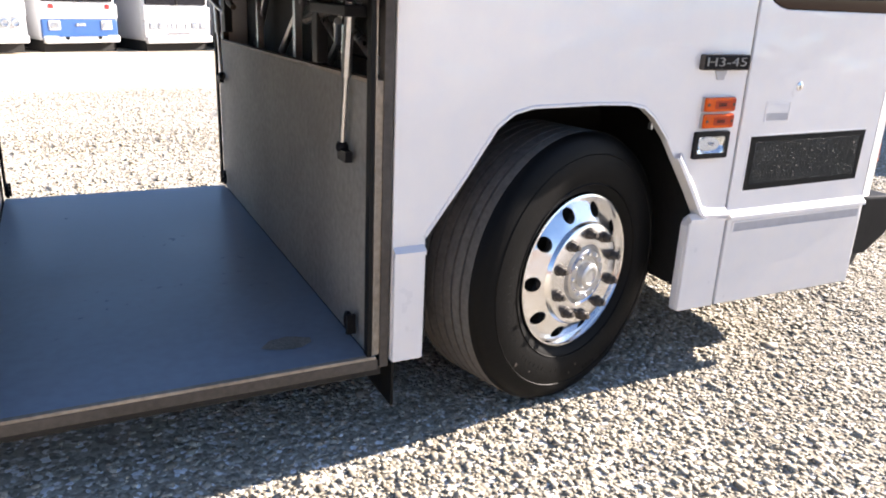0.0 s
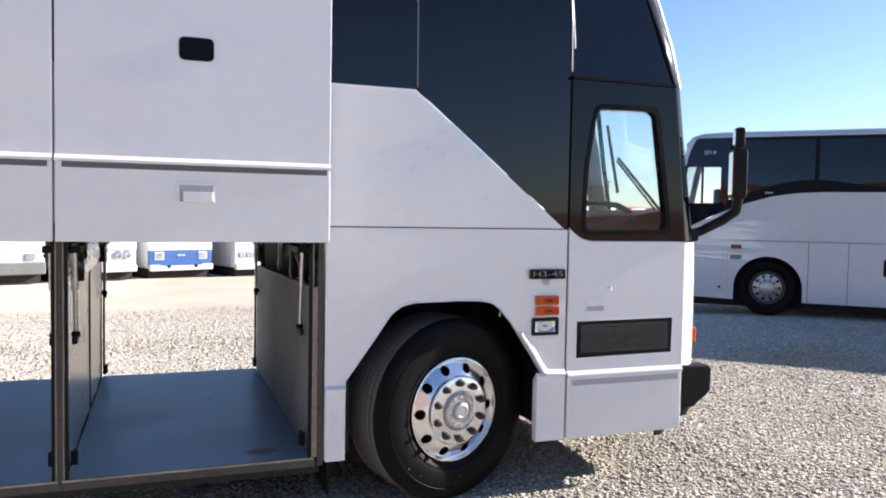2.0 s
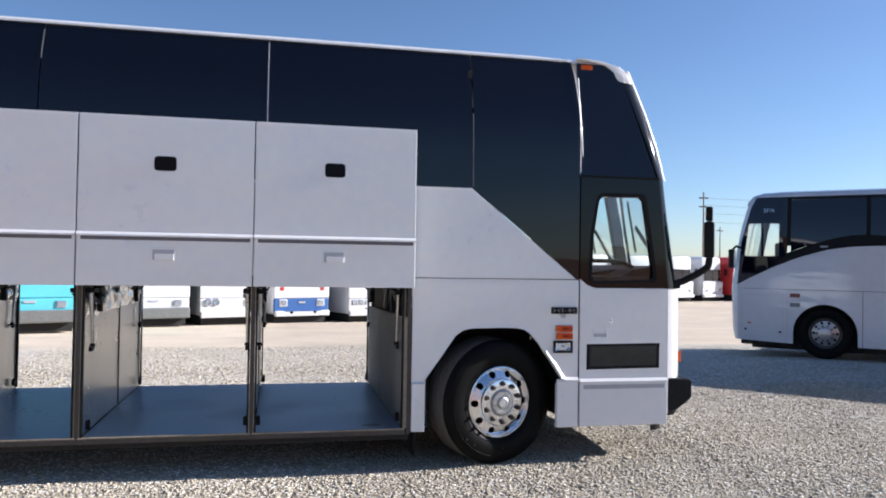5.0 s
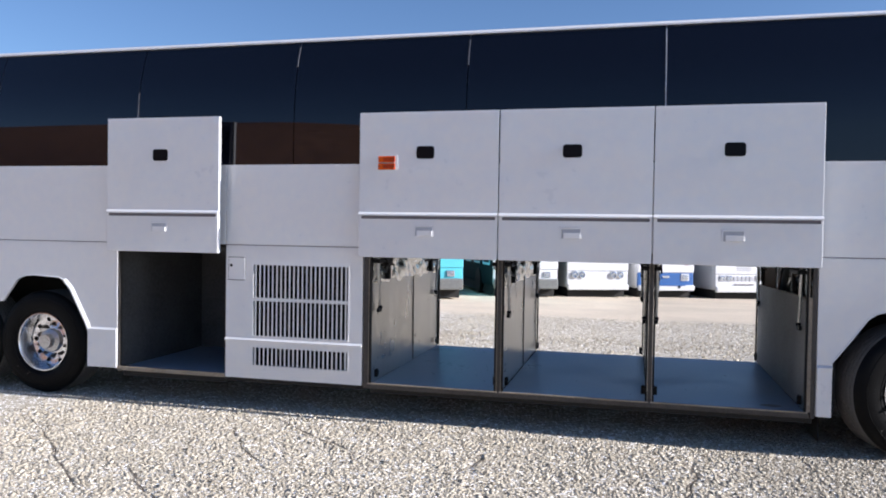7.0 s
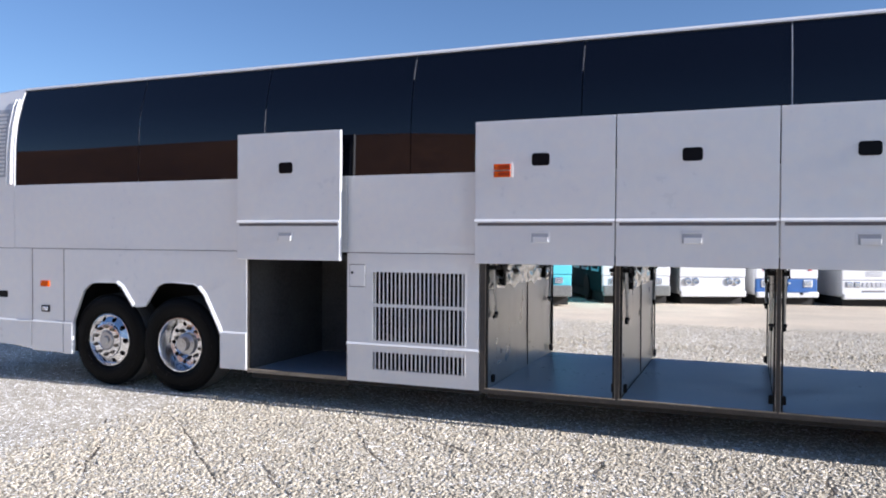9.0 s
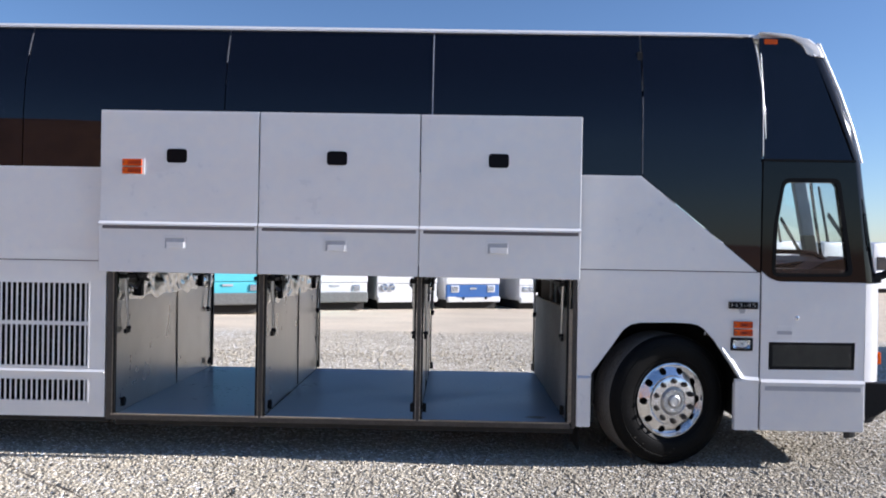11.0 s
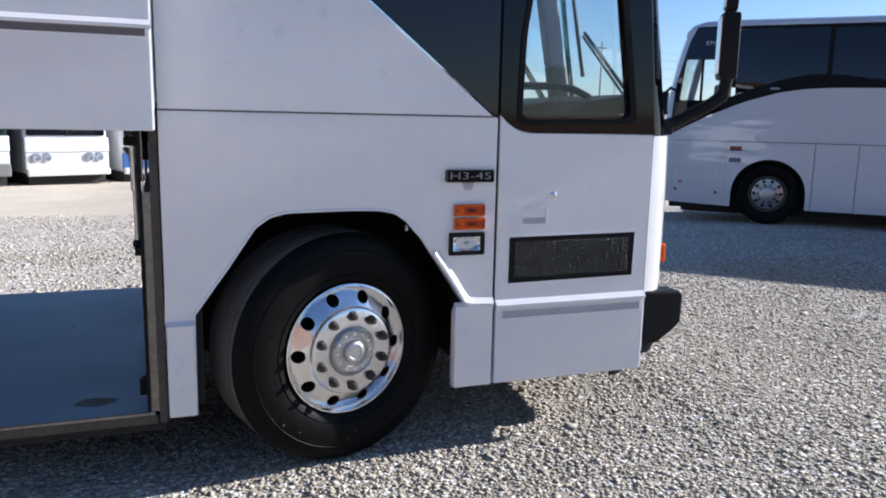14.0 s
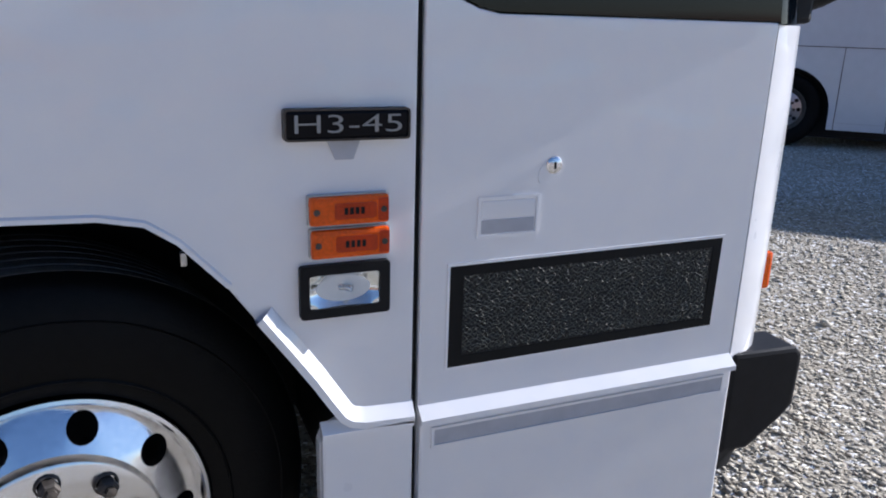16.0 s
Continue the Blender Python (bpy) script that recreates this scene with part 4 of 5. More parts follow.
part("front_header", loft(B(), [front_row(3.29, 1.137, 0.16, 0.12, 0.12), front_row(3.38, 1.107, 0.157, 0.12, 0.14), front_row(3.45, 1.05, 0.14, 0.1, 0.17)]), M["white"], coach, smooth=True, thick=0.01)
part("roof_cap", prism(B(), [(0.70, 3.472), (0.78, 3.466), (0.96, 3.435), (1.04, 3.383), (1.076, 3.312), (1.105, 3.294), (1.19, 3.288), (1.197, 3.31), (1.16, 3.375), (1.085, 3.43), (0.94, 3.468), (0.78, 3.482), (0.70, 3.486)], 0.125, 0.22), M["white"], coach, "white rounded roof corner", bevel=0.005, smooth=True)
part("arch_clip", box(B(), 0.255, 0.266, 0.012, 0.03, 1.02, 1.045), M["brushed"], coach, bevel=0.003)
part("front_turn_lamp", box(B(), 1.635, 1.70, 0.08, 0.17, 0.80, 0.90), M["amber"], coach, "amber front turn lamp", bevel=0.01)
bm = loft(B(), [front_row(z, 1.535, d, 0.12) for z, d in ((0.345, 0.14), (0.40, 0.2), (0.5, 0.225), (0.64, 0.225), (0.666, 0.205))])
part("front_bumper", bm, M["plastic"], coach, "black front bumper", smooth=True, thick=0.05)
part("bumper_end", prism(B(), [(1.53, 0.395), (1.62, 0.395), (1.73, 0.47), (1.758, 0.50), (1.762, 0.64), (1.742, 0.664), (1.53, 0.672)], -0.005, 0.12), M["plastic"], coach, bevel=0.012)
part("front_air_dam", loft(B(), [[(x - 0.05, y + 0.15 * max(0.0, 1 - y / 0.6), z) for x, y, z in front_row(z, 1.5, 0.16, 0.06)] for z in (0.185, 0.27, 0.36)]), M["seal"], coach, thick=0.01)

# mirror on its arm
bm = B()
pipe(bm, [(1.64, 0.12, 1.50), (1.72, 0.10, 1.525), (1.83, 0.02, 1.60), (1.90, -0.02, 1.66), (1.91, -0.03, 1.76)], 0.031, 10)
arm = part("mirror_arm", bm, M["plastic"], coach, "black mirror arm", smooth=True)
part("arm_base", box(B(), 1.55, 1.68, 0.06, 0.2, 1.46, 1.535), M["plastic"], arm, bevel=0.012)
MIRROR_TURN = Matrix.Translation((1.905, -0.015, 0)) @ Matrix.Rotation(radians(-32), 4, "Z") @ Matrix.Translation((-1.905, 0.015, 0))
bm = B()
box(bm, 1.865, 1.955, -0.1, 0.065, 1.735, 2.06)
for v in bm.verts:
    v.co = MIRROR_TURN @ v.co
mh = part("mirror_head", bm, M["plastic"], coach, "tall black mirror head", bevel=0.025, smooth=True)
part("upper_mirror", turned(box(B(), 1.88, 1.94, -0.07, 0.04, 2.065, 2.195), MIRROR_TURN), M["plastic"], mh, bevel=0.02)
part("mirror_glass", turned(box(B(), 1.8615, 1.8655, -0.085, 0.05, 1.765, 2.035), MIRROR_TURN), M["chrome"], mh)
part("mirror_glass", turned(box(B(), 1.8765, 1.881, -0.055, 0.025, 2.085, 2.175), MIRROR_TURN), M["chrome"], mh)

# dried dirt on the front bay's floor
bm = B()
ring_v = [bm.verts.new((-1.06 + 0.085 * (1 + 0.35 * noise.noise((a * 1.3, 0, 5))) * math.cos(a), 0.22 + 0.05 * (1 + 0.4 * noise.noise((a * 1.7, 3, 1))) * math.sin(a), 0.2885)) for a in np.linspace(0, 2 * math.pi, 18)[:-1]]
bm.faces.new(ring_v)
part("dirt_patch", bm, M["tan"], coach, "dried tan dirt on the bay floor")

# cab: dashboard, steering wheel, wipers, seat
bm = prism(B(), [(1.15, 1.56), (1.5, 1.56), (1.55, 1.62), (1.5, 1.66), (1.25, 1.62)], 0.15, 2.4)
part("dashboard", bm, M["plastic"], coach, "low dark dashboard")
part("entry_trim", prism(B(), [(0.74, 1.4), (1.5, 1.4), (1.5, 1.64), (1.2, 1.62), (0.92, 1.58), (0.74, 1.56)], 0.48, 0.6), M["plastic"], coach, "black trim beside the entrance steps", bevel=0.012)
cen, ax = Vector((1.1, 1.95, 1.78)), Matrix.Rotation(radians(35), 3, "Y")
pts = [cen + ax @ Vector((0.24 * math.cos(a), 0.24 * math.sin(a), 0)) for a in np.linspace(0, 2 * math.pi, 25)]
bm = pipe(B(), pts, 0.017, 8)
pipe(bm, [cen + ax @ Vector((-0.24, 0, 0)), cen, cen + ax @ Vector((0.24, 0, 0))], 0.014)
tube(bm, cen, cen + Vector((0.12, 0, -0.2)), 0.03)
part("steering_wheel", bm, M["plastic"], coach, "large dark steering wheel", smooth=True)
# bent grab rail beside the entrance, with a pale end
gr = part("grab_rail", pipe(B(), [(1.42, 0.36, 1.585), (1.37, 0.39, 1.645), (1.31, 0.44, 1.685), (1.22, 0.50, 1.70), (1.05, 0.60, 1.70)], 0.02, 10), M["plastic"], coach, "black bent grab rail", smooth=True)
part("rail_end", tube(B(), (1.415, 0.362, 1.592), (1.44, 0.345, 1.56), 0.012), M["white"], gr)
bm = B()
box(bm, 0.45, 0.95, 1.7, 2.2, 1.56, 1.72)
box(bm, 0.38, 0.5, 1.7, 2.2, 1.7, 2.35)
part("driver_seat", bm, M["carpet"], coach, bevel=0.04)
for dy in (0.0, 1.05):
    bm = B()
    pipe(bm, [(1.79, 0.46 + dy, 1.50), (1.77, 0.60 + dy, 1.66), (1.80, 1.20 + dy, 2.07)], 0.011)
    pipe(bm, [(1.79, 0.54 + dy, 1.50), (1.78, 0.67 + dy, 1.66), (1.80, 1.22 + dy, 2.05)], 0.008)
    wp = part("wiper", bm, M["seal"], coach, "black twin-arm wiper")
    part("wiper_blade", tube(B(), (1.80, 1.20 + dy, 1.80), (1.73, 1.26 + dy, 2.33), 0.013), M["seal"], wp)
# ---- wheels ----
def disc_with_holes(bm, r_in, r_out, n_holes, r_hole, r_at, yf, depth=0.03):
    """A dished annulus with round hand holes; yf gives y from the radius."""
    es = []
    def circle(cx, cz, r, k):
        v = [bm.verts.new((cx + r * math.cos(2 * math.pi * i / k), 0, cz + r * math.sin(2 * math.pi * i / k))) for i in range(k)]
        return v, [bm.edges.new((v[i], v[(i + 1) % k])) for i in range(k)]
    es += circle(0, 0, r_in, 40)[1] + circle(0, 0, r_out, 60)[1]
    loops = []
    for i in range(n_holes):
        a = 2 * math.pi * i / n_holes
        v, e = circle(r_at * math.cos(a), r_at * math.sin(a), r_hole, 16)
        es += e
        loops.append(v)
    bmesh.ops.triangle_fill(bm, edges=es, use_beauty=True)
    for v in bm.verts:
        v.co.y = yf(math.hypot(v.co.x, v.co.z))
    for v in loops:
        w = [bm.verts.new(p.co + Vector((0, depth, 0))) for p in v]
        for i in range(len(v)):
            j = (i + 1) % len(v)
            bm.faces.new((v[i], v[j], w[j], w[i]))
    return bm


def wheel(x, z, y=0.015, dished=False, R=0.524, steer=0.0):
    w = thing_part("wheel", (x, y, z), "road wheel with black tyre and polished rim")
    w.rotation_euler.z = radians(steer)
    sid = [(0.300, 0.05), (0.305, 0.015), (0.325, 0.0), (0.36, -0.012), (0.41, -0.014), (0.46, -0.008), (0.492, 0.004), (0.502, 0.01), (0.512, 0.018), (R - 0.006, 0.032), (R, 0.045)]
    bm = lathe(B(), sid, 72)
    lathe(bm, [(R, 0.321), (0.48, 0.345), (0.38, 0.35), (0.3, 0.32)], 72)
    ty = part("tyre", bm, M["rubber"], w, smooth=True)
    # tread ribs with grooves between
    prof = [(R, 0.045)]
    for k in range(6):
        a = 0.045 + k * 0.046
        prof += [(R + 0.001, a + 0.001), (R + 0.001, a + 0.036), (R - 0.016, a + 0.0375), (R - 0.016, a + 0.0445), (R + 0.001, a + 0.046)]
    prof += [(R, 0.321)]
    part("tread", lathe(B(), prof, 96), M["tread"], w, "dusty ribbed tread")
    bm = B()
    lathe(bm, [(0.445, -0.0075), (0.449, -0.012), (0.453, -0.0065)], 72)
    lathe(bm, [(0.335, -0.004), (0.338, -0.009), (0.342, -0.0065)], 72)
    part("sidewall_ribs", bm, M["rubber"], w, smooth=True)
    # raised sidewall marks as plain bars
    for k in range(46):
        a = 2.9 + k * 0.075 if k < 22 else 4.9 + (k - 22) * 0.05
        if k % 7 == 5:
            continue
        r = 0.39 if k < 22 else 0.425
        m = Matrix.Rotation(-a, 4, "Y")
        b2 = B()
        box(b2, r - 0.008, r + 0.008, -0.01445, -0.011, -0.002, 0.002)
        b2.transform(m)
        part("sidewall_mark", b2, M["seal"], w)
    # chalky scuffs low on the sidewall
    sc = random.Random(int(x * 10))
    for k in range(4):
        a, r = sc.uniform(3.5, 4.9), sc.uniform(0.33, 0.44)
        b2 = box(B(), r - sc.uniform(0.002, 0.006), r + sc.uniform(0.002, 0.007), -0.0155, -0.0135, -0.002, sc.uniform(0.001, 0.008))
        b2.transform(Matrix.Rotation(-a, 4, "Y"))
        part("scuff", b2, M["grime"], w)
    if not dished:
        rim = [(0.298, 0.05), (0.300, 0.018), (0.297, 0.008), (0.290, 0.006), (0.284, 0.014), (0.278, 0.034)]
        rm = part("rim", lathe(B(), rim, 72), M["chrome"], w, "polished aluminium rim", smooth=True)
        yf = lambda r: 0.034 - 0.044 * min(1, max(0, (0.278 - r) / 0.078)) ** 0.8
        part("rim_disc", disc_with_holes(B(), 0.20, 0.278, 10, 0.0285, 0.241, yf), M["chrome"], w, smooth=True)
        part("wheel_centre", lathe(B(), [(0.20, -0.010), (0.193, -0.026), (0.183, -0.030), (0.116, -0.030), (0.108, -0.022), (0.10, -0.016)], 60), M["chrome"], w, smooth=True)
        part("hub_cap", lathe(B(), [(0.101, -0.012), (0.099, -0.036), (0.093, -0.042), (0.07, -0.042), (0.066, -0.036), (0.052, -0.037), (0.047, -0.056), (0.04, -0.061), (0.03, -0.061), (0.027, -0.057), (0.0, -0.058)], 48), M["brushed"], w, "brushed hub cap", smooth=True)
        ny, nr = -0.030, 0.160
        bolt = None
        for i in range(12):
            a = 2 * math.pi * i / 12
            if bolt is None:
                ob = part("hub_bolt", lathe(B(), [(0.007, 0.0), (0.007, -0.007), (0.0, -0.008)], 6), M["chrome"], w)
                bolt = ob.data
            else:
                ob = new("hub_bolt", bolt)
                ob.parent = w
            ob.location = (0.082 * math.cos(a), -0.041, 0.082 * math.sin(a))
        part("inner_barrel", lathe(B(), [(0.285, 0.06), (0.27, 0.12), (0.0, 0.13)], 40), M["dark"], w)
    else:
        rim = [(0.300, 0.04), (0.302, 0.012), (0.298, 0.003), (0.290, 0.002), (0.283, 0.012), (0.276, 0.05), (0.262, 0.10), (0.255, 0.16)]
        rm = part("rim", lathe(B(), rim, 72), M["chrome"], w, "deep dished polished rim", smooth=True)
        yf = lambda r: 0.16 + 0.012 * math.sin(max(0, 0.255 - r) * 30)
        part("rim_disc", disc_with_holes(B(), 0.12, 0.255, 10, 0.024, 0.222, yf), M["chrome"], w, smooth=True)
        part("hub_cap", lathe(B(), [(0.125, 0.165), (0.12, 0.10), (0.1, 0.09), (0.075, 0.085), (0.07, 0.03), (0.0, 0.025)], 40), M["brushed"], w, smooth=True)
        ny, nr = 0.155, 0.167
        part("inner_barrel", lathe(B(), [(0.27, 0.18), (0.26, 0.24), (0.0, 0.25)], 40), M["dark"], w)
    nut = None
    for i in range(10):
        a = 2 * math.pi * (i + 0.5) / 10
        if nut is None:
            bm = B()
            lathe(bm, [(0.023, 0.0), (0.022, -0.006), (0.019, -0.008)], 12)
            lathe(bm, [(0.0175, -0.006), (0.0175, -0.026), (0.014, -0.03), (0.010, -0.03), (0.010, -0.04), (0.0, -0.041)], 6)
            ob = part("wheel_nut", bm, M["grime"], w, "dark steel wheel nut")
            nut = ob.data
        else:
            ob = new("wheel_nut", nut)
            ob.parent = w
        ob.location = (nr * math.cos(a), ny, nr * math.sin(a))
    return w


def thing_part(name, loc, label):
    """An Empty that groups the pieces of one part of the coach."""
    ob = new(name)
    ob.empty_display_size = 0.1
    ob.parent = coach
    ob.location = loc
    ob["label"] = label
    bpy.context.view_layer.update()
    return ob


wheel(0.0, 0.492, 0.02, steer=15.5)
wheel(-9.07, 0.49, 0.045)
wheel(-8.06, 0.488, 0.05, dished=True)
wheel(-8.06, 0.488, 2.2, dished=True)
wheel(0.0, 0.492, 2.2, steer=15.5)
part("mud_flap", box(B(), -0.735, -0.725, 0.06, 0.5, 0.06, 0.3), M["seal"], coach, "black rubber mud flap")

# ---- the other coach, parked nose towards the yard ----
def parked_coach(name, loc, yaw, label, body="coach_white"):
    """Local x runs from the nose back along the side, y to its inside, z up."""
    c = thing(name, loc, label, "coach")
    c.rotation_euler.z = yaw
    L, S, top, seam = 13.6, 0.245, 2.13, 1.285
    fx, n = 1.947, 16
    def half_round(x, r, zc):
        return [(x - r, S)] + [(x - r * math.cos(math.pi * i / n), zc + r * math.sin(math.pi * i / n)) for i in range(n + 1)] + [(x + r, S)]
    r1, r2 = 9.3, 10.65
    arch2 = half_round(r1, 0.56, 0.46)
    arch3 = half_round(r2, 0.56, 0.46)
    waist = [(0.36, 1.345), (0.6, 1.49), (1.0, 1.69), (1.45, 1.895), (1.966, 2.05), (2.35, 2.11), (2.79, top), (4.5, top)]
    sill = [(0.40, 0.275), (0.8, 0.262)]
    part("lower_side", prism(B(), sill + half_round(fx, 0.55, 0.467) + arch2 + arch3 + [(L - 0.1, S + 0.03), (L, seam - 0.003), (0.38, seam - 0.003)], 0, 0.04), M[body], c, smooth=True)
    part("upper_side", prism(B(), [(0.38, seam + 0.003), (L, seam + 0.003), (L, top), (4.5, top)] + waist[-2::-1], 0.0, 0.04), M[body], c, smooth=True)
    def wz(x):
        for (xa, za), (xb, zb) in zip(waist, waist[1:]):
            if x <= xb:
                return za + (zb - za) * max(0, x - xa) / (xb - xa)
        return top
    # dark glass over a black swoop
    cuts = (1.31, 2.66, 4.22, 5.85, 7.5, 9.1, 10.8, L - 0.4)
    def gy(z):
        return 0.008 + 0.09 * max(0.0, (z - 2.0) / 1.1) ** 1.6
    def band(x):
        return 0.17 + 0.05 * math.exp(-((x - 2.5) / 0.6) ** 2) - 0.1 * min(1, max(0, (x - 2.75) / 1.2))
    for a, b in zip(cuts, cuts[1:]):
        cols = np.linspace(a + 0.035, b - 0.035, 7)
        rows = [[(x, gy(z), z) for x, z in ((x, wz(x) + band(x) + (3.03 - wz(x) - band(x)) * k) for x in cols)] for k in np.linspace(0, 1, 6)]
        part("side_window", loft(B(), rows), M["window"], c, "dark tinted side window", thick=0.006, smooth=True)
    for a in cuts[:-1]:
        part("window_pillar", loft(B(), [[(a - 0.034, gy(z) - 0.002, z), (a + 0.034, gy(z) - 0.002, z)] for z in np.linspace(top, 3.04, 6)]), M["seal"], c, thick=0.01, smooth=True)
    cols = np.linspace(1.15, L - 0.3, 60)
    part("window_swoop", loft(B(), [[(x, -0.003, wz(x)) for x in cols], [(x, gy(wz(x) + band(x)) - 0.001, wz(x) + band(x) - 0.003) for x in cols]]), M["seal"], c, "black swoop under the windows", thick=0.02, smooth=True)
    part("window_header", loft(B(), [[(x, gy(z) - 0.002, z) for x in (0.72, L - 0.4)] for z in (3.035, 3.085)]), M["seal"], c, thick=0.01)
    # cab side: dark surround with a clear two-part window
    outer = [(0.37, 1.36), (0.6, 1.50), (1.0, 1.70), (1.28, 1.83), (1.28, 3.07), (0.70, 3.07), (0.60, 2.85), (0.44, 2.2)]
    win2 = rounded([(0.505, 1.925), (1.135, 1.93), (1.135, 2.565), (0.575, 2.57)], 0.03)
    bm = ring(B(), outer, win2, 0.0, 0.05)
    for v in bm.verts:
        v.co.y += gy(v.co.z) - 0.006
    part("cab_surround", bm, M["window"], c)
    part("cab_glass", prism(B(), win2, 0.05, 0.056), M["pane"], c)
    part("cab_window_bar", box(B(), 0.81, 0.845, 0.01, 0.07, 1.93, 2.57), M["seal"], c)
    part("fleet_number", text_mesh("5714", 0.098, Matrix.Translation((0.94, gy(2.82) - 0.004, 2.82)) @ Matrix.Rotation(radians(-6), 4, "X") @ Matrix.Rotation(radians(90), 4, "X")), M["letter"], c, "white fleet number")
    # nose: white edge and a deep windscreen
    def nose(z, x0, d, yi=0.0):
        half = [(0.0, 0.0), (0.25 * d, 0.02), (0.6 * d, 0.1), (0.9 * d, 0.3), (d, 0.8), (1.04 * d, 1.275)]
        q = [(x0 - e, y + yi * max(0.0, 1 - y), z) for e, y in half]
        return q + [(x, 2.55 - y, zz) for x, y, zz in q[-2::-1]]
    part("nose_panel", loft(B(), [nose(z, x0, d) for z, x0, d in ((0.275, 0.41, 0.14), (0.5, 0.40, 0.19), (0.8, 0.395, 0.2), (1.1, 0.39, 0.2), (1.36, 0.385, 0.19))]), M[body], c, smooth=True, thick=0.03)
    rows = [nose(z, x0, d, yi) for z, x0, d, yi in ((1.36, 0.385, 0.19, 0.0), (2.0, 0.45, 0.19, 0.01), (2.5, 0.54, 0.19, 0.04), (2.85, 0.63, 0.19, 0.08), (3.06, 0.74, 0.2, 0.1))]
    part("windscreen", loft(B(), [r[2:-2] for r in rows]), M["screen"], c, smooth=True, thick=0.008)
    for sl in (slice(0, 3), slice(-3, None)):
        part("screen_pillar", loft(B(), [r[sl] for r in rows]), M[body], c, smooth=True, thick=0.03)
    def rf(x, dz, inset=0.0):
        p = [(0.095 + inset, 3.075), (0.1 + inset, 3.11), (0.15 + inset, 3.165), (0.3 + inset, 3.205), (0.6, 3.24), (1.275, 3.27)]
        p += [(2.55 - y, z) for y, z in p[-2::-1]]
        return [(x, y, z - dz) for y, z in p]
    part("roof", loft(B(), [rf(0.52, 0.16, 0.1), rf(0.62, 0.07, 0.03), rf(0.8, 0.02), rf(1.2, 0), rf(L - 0.5, -0.02), rf(L, 0.1)]), M[body], c, smooth=True, thick=0.02)
    part("far_side", box(B(), 0.5, 1.3, 2.5, 2.55, 0.3, 1.5), M[body], c)
    part("far_side", box(B(), 1.3, L, 2.5, 2.55, 0.3, 2.12), M[body], c)
    part("far_glass", box(B(), 1.35, L - 0.3, 2.44, 2.46, 2.12, 3.1), M["window"], c)
    part("tail", box(B(), L - 0.05, L + 0.05, 0.02, 2.53, 0.4, 3.1), M[body], c, bevel=0.04)
    part("underbody", box(B(), 0.6, L - 0.2, 0.35, 2.3, 0.1, 1.2), M["dark"], c)
    part("front_valance", box(B(), 0.42, 1.2, 0.16, 2.4, 0.17, 0.3), M["dark"], c, "black front valance", bevel=0.03)
    part("wheel_well", box(B(), fx - 0.6, fx + 0.6, 0.33, 0.35, 0.24, 1.1), M["dark"], c)
    part("cab_floor", box(B(), 0.45, 4.0, 0.06, 2.48, 1.2, 1.26), M["dark"], c)
    part("cab_back", box(B(), 3.9, 3.95, 0.06, 2.48, 1.26, 3.05), M["dark"], c)
    part("dashboard", box(B(), 0.42, 0.72, 0.2, 2.35, 1.26, 1.78), M["plastic"], c, bevel=0.06)
    part("driver_seat", box(B(), 0.98, 1.15, 0.5, 0.95, 1.5, 2.2), M["carpet"], c, bevel=0.05)
    # panel joints, flaps, lamps, latches
    for x in (2.57, 3.17, 4.75, 6.3, 7.9):
        part("panel_joint", box(B(), x, x + 0.011, -0.003, 0.001, 0.25, seam), M["inset"], c)
    part("skirt_crease", box(B(), 2.6, 8.6, -0.003, 0.001, 0.335, 0.342), M["grey"], c)
    part("seam_moulding", box(B(), 1.29, L - 0.1, -0.006, 0.001, seam - 0.004, seam + 0.007), M["inset"], c)
    part("panel_joint", box(B(), 1.285, 1.294, -0.003, 0.001, 0.27, seam), M["grey"], c)
    bm = B()
    for a, b, d, e in ((0.463, 1.212, 1.168, 1.176), (0.463, 1.212, 0.345, 0.352), (0.463, 0.470, 0.352, 1.168), (1.205, 1.212, 0.352, 1.168)):
        box(bm, a, b, -0.003, 0.001, d, e)
    part("front_flap_joint", bm, M["grey"], c)
    part("flap_lamp", box(B(), 0.57, 0.64, -0.012, 0, 0.60, 0.625), M["deep_amber"], c)
    for x, z in ((0.515, 0.465), (1.145, 0.435)):
        part("flap_lock", box(B(), x, x + 0.04, -0.01, 0, z, z + 0.04), M["plastic"], c)
    part("side_lamp", box(B(), 1.335, 1.517, -0.014, 0, 1.135, 1.21), M["deep_red"], c, "dull red side lamp", bevel=0.006)
    part("side_repeater", box(B(), 1.335, 1.517, -0.014, 0, 0.954, 1.03), M["smoked"], c, "smoked grey side repeater", bevel=0.006)
    for x in (3.687, 5.3, 6.9):
        lt = part("door_latch", plate(x, x + 0.255, 0.745, 1.03, -0.004, 0.002, 0.04), M["navy"], c, "black recessed door latch")
        part("latch_rim", ring(B(), rounded([(x - 0.012, 0.733), (x + 0.267, 0.733), (x + 0.267, 1.042), (x - 0.012, 1.042)], 0.05), rounded([(x, 0.745), (x + 0.255, 0.745), (x + 0.255, 1.03), (x, 1.03)], 0.04), -0.007, 0.002), M[body], lt)
    part("side_camera", box(B(), 1.86, 1.99, -0.015, 0, 2.1, 2.13), M["grey"], c, bevel=0.005)
    for x in (fx, r1, r2):
        w = new("wheel")
        w.parent = c
        w.location = (x, 0.05, 0.467)
        w["label"] = "road wheel with black tyre and small bright rim disc"
        part("tyre", lathe(B(), [(0.29, 0.05), (0.33, 0.02), (0.42, 0.0), (0.455, 0.01), (0.48, 0.04), (0.48, 0.28), (0.3, 0.3)], 48), M["rubber"], w, smooth=True)
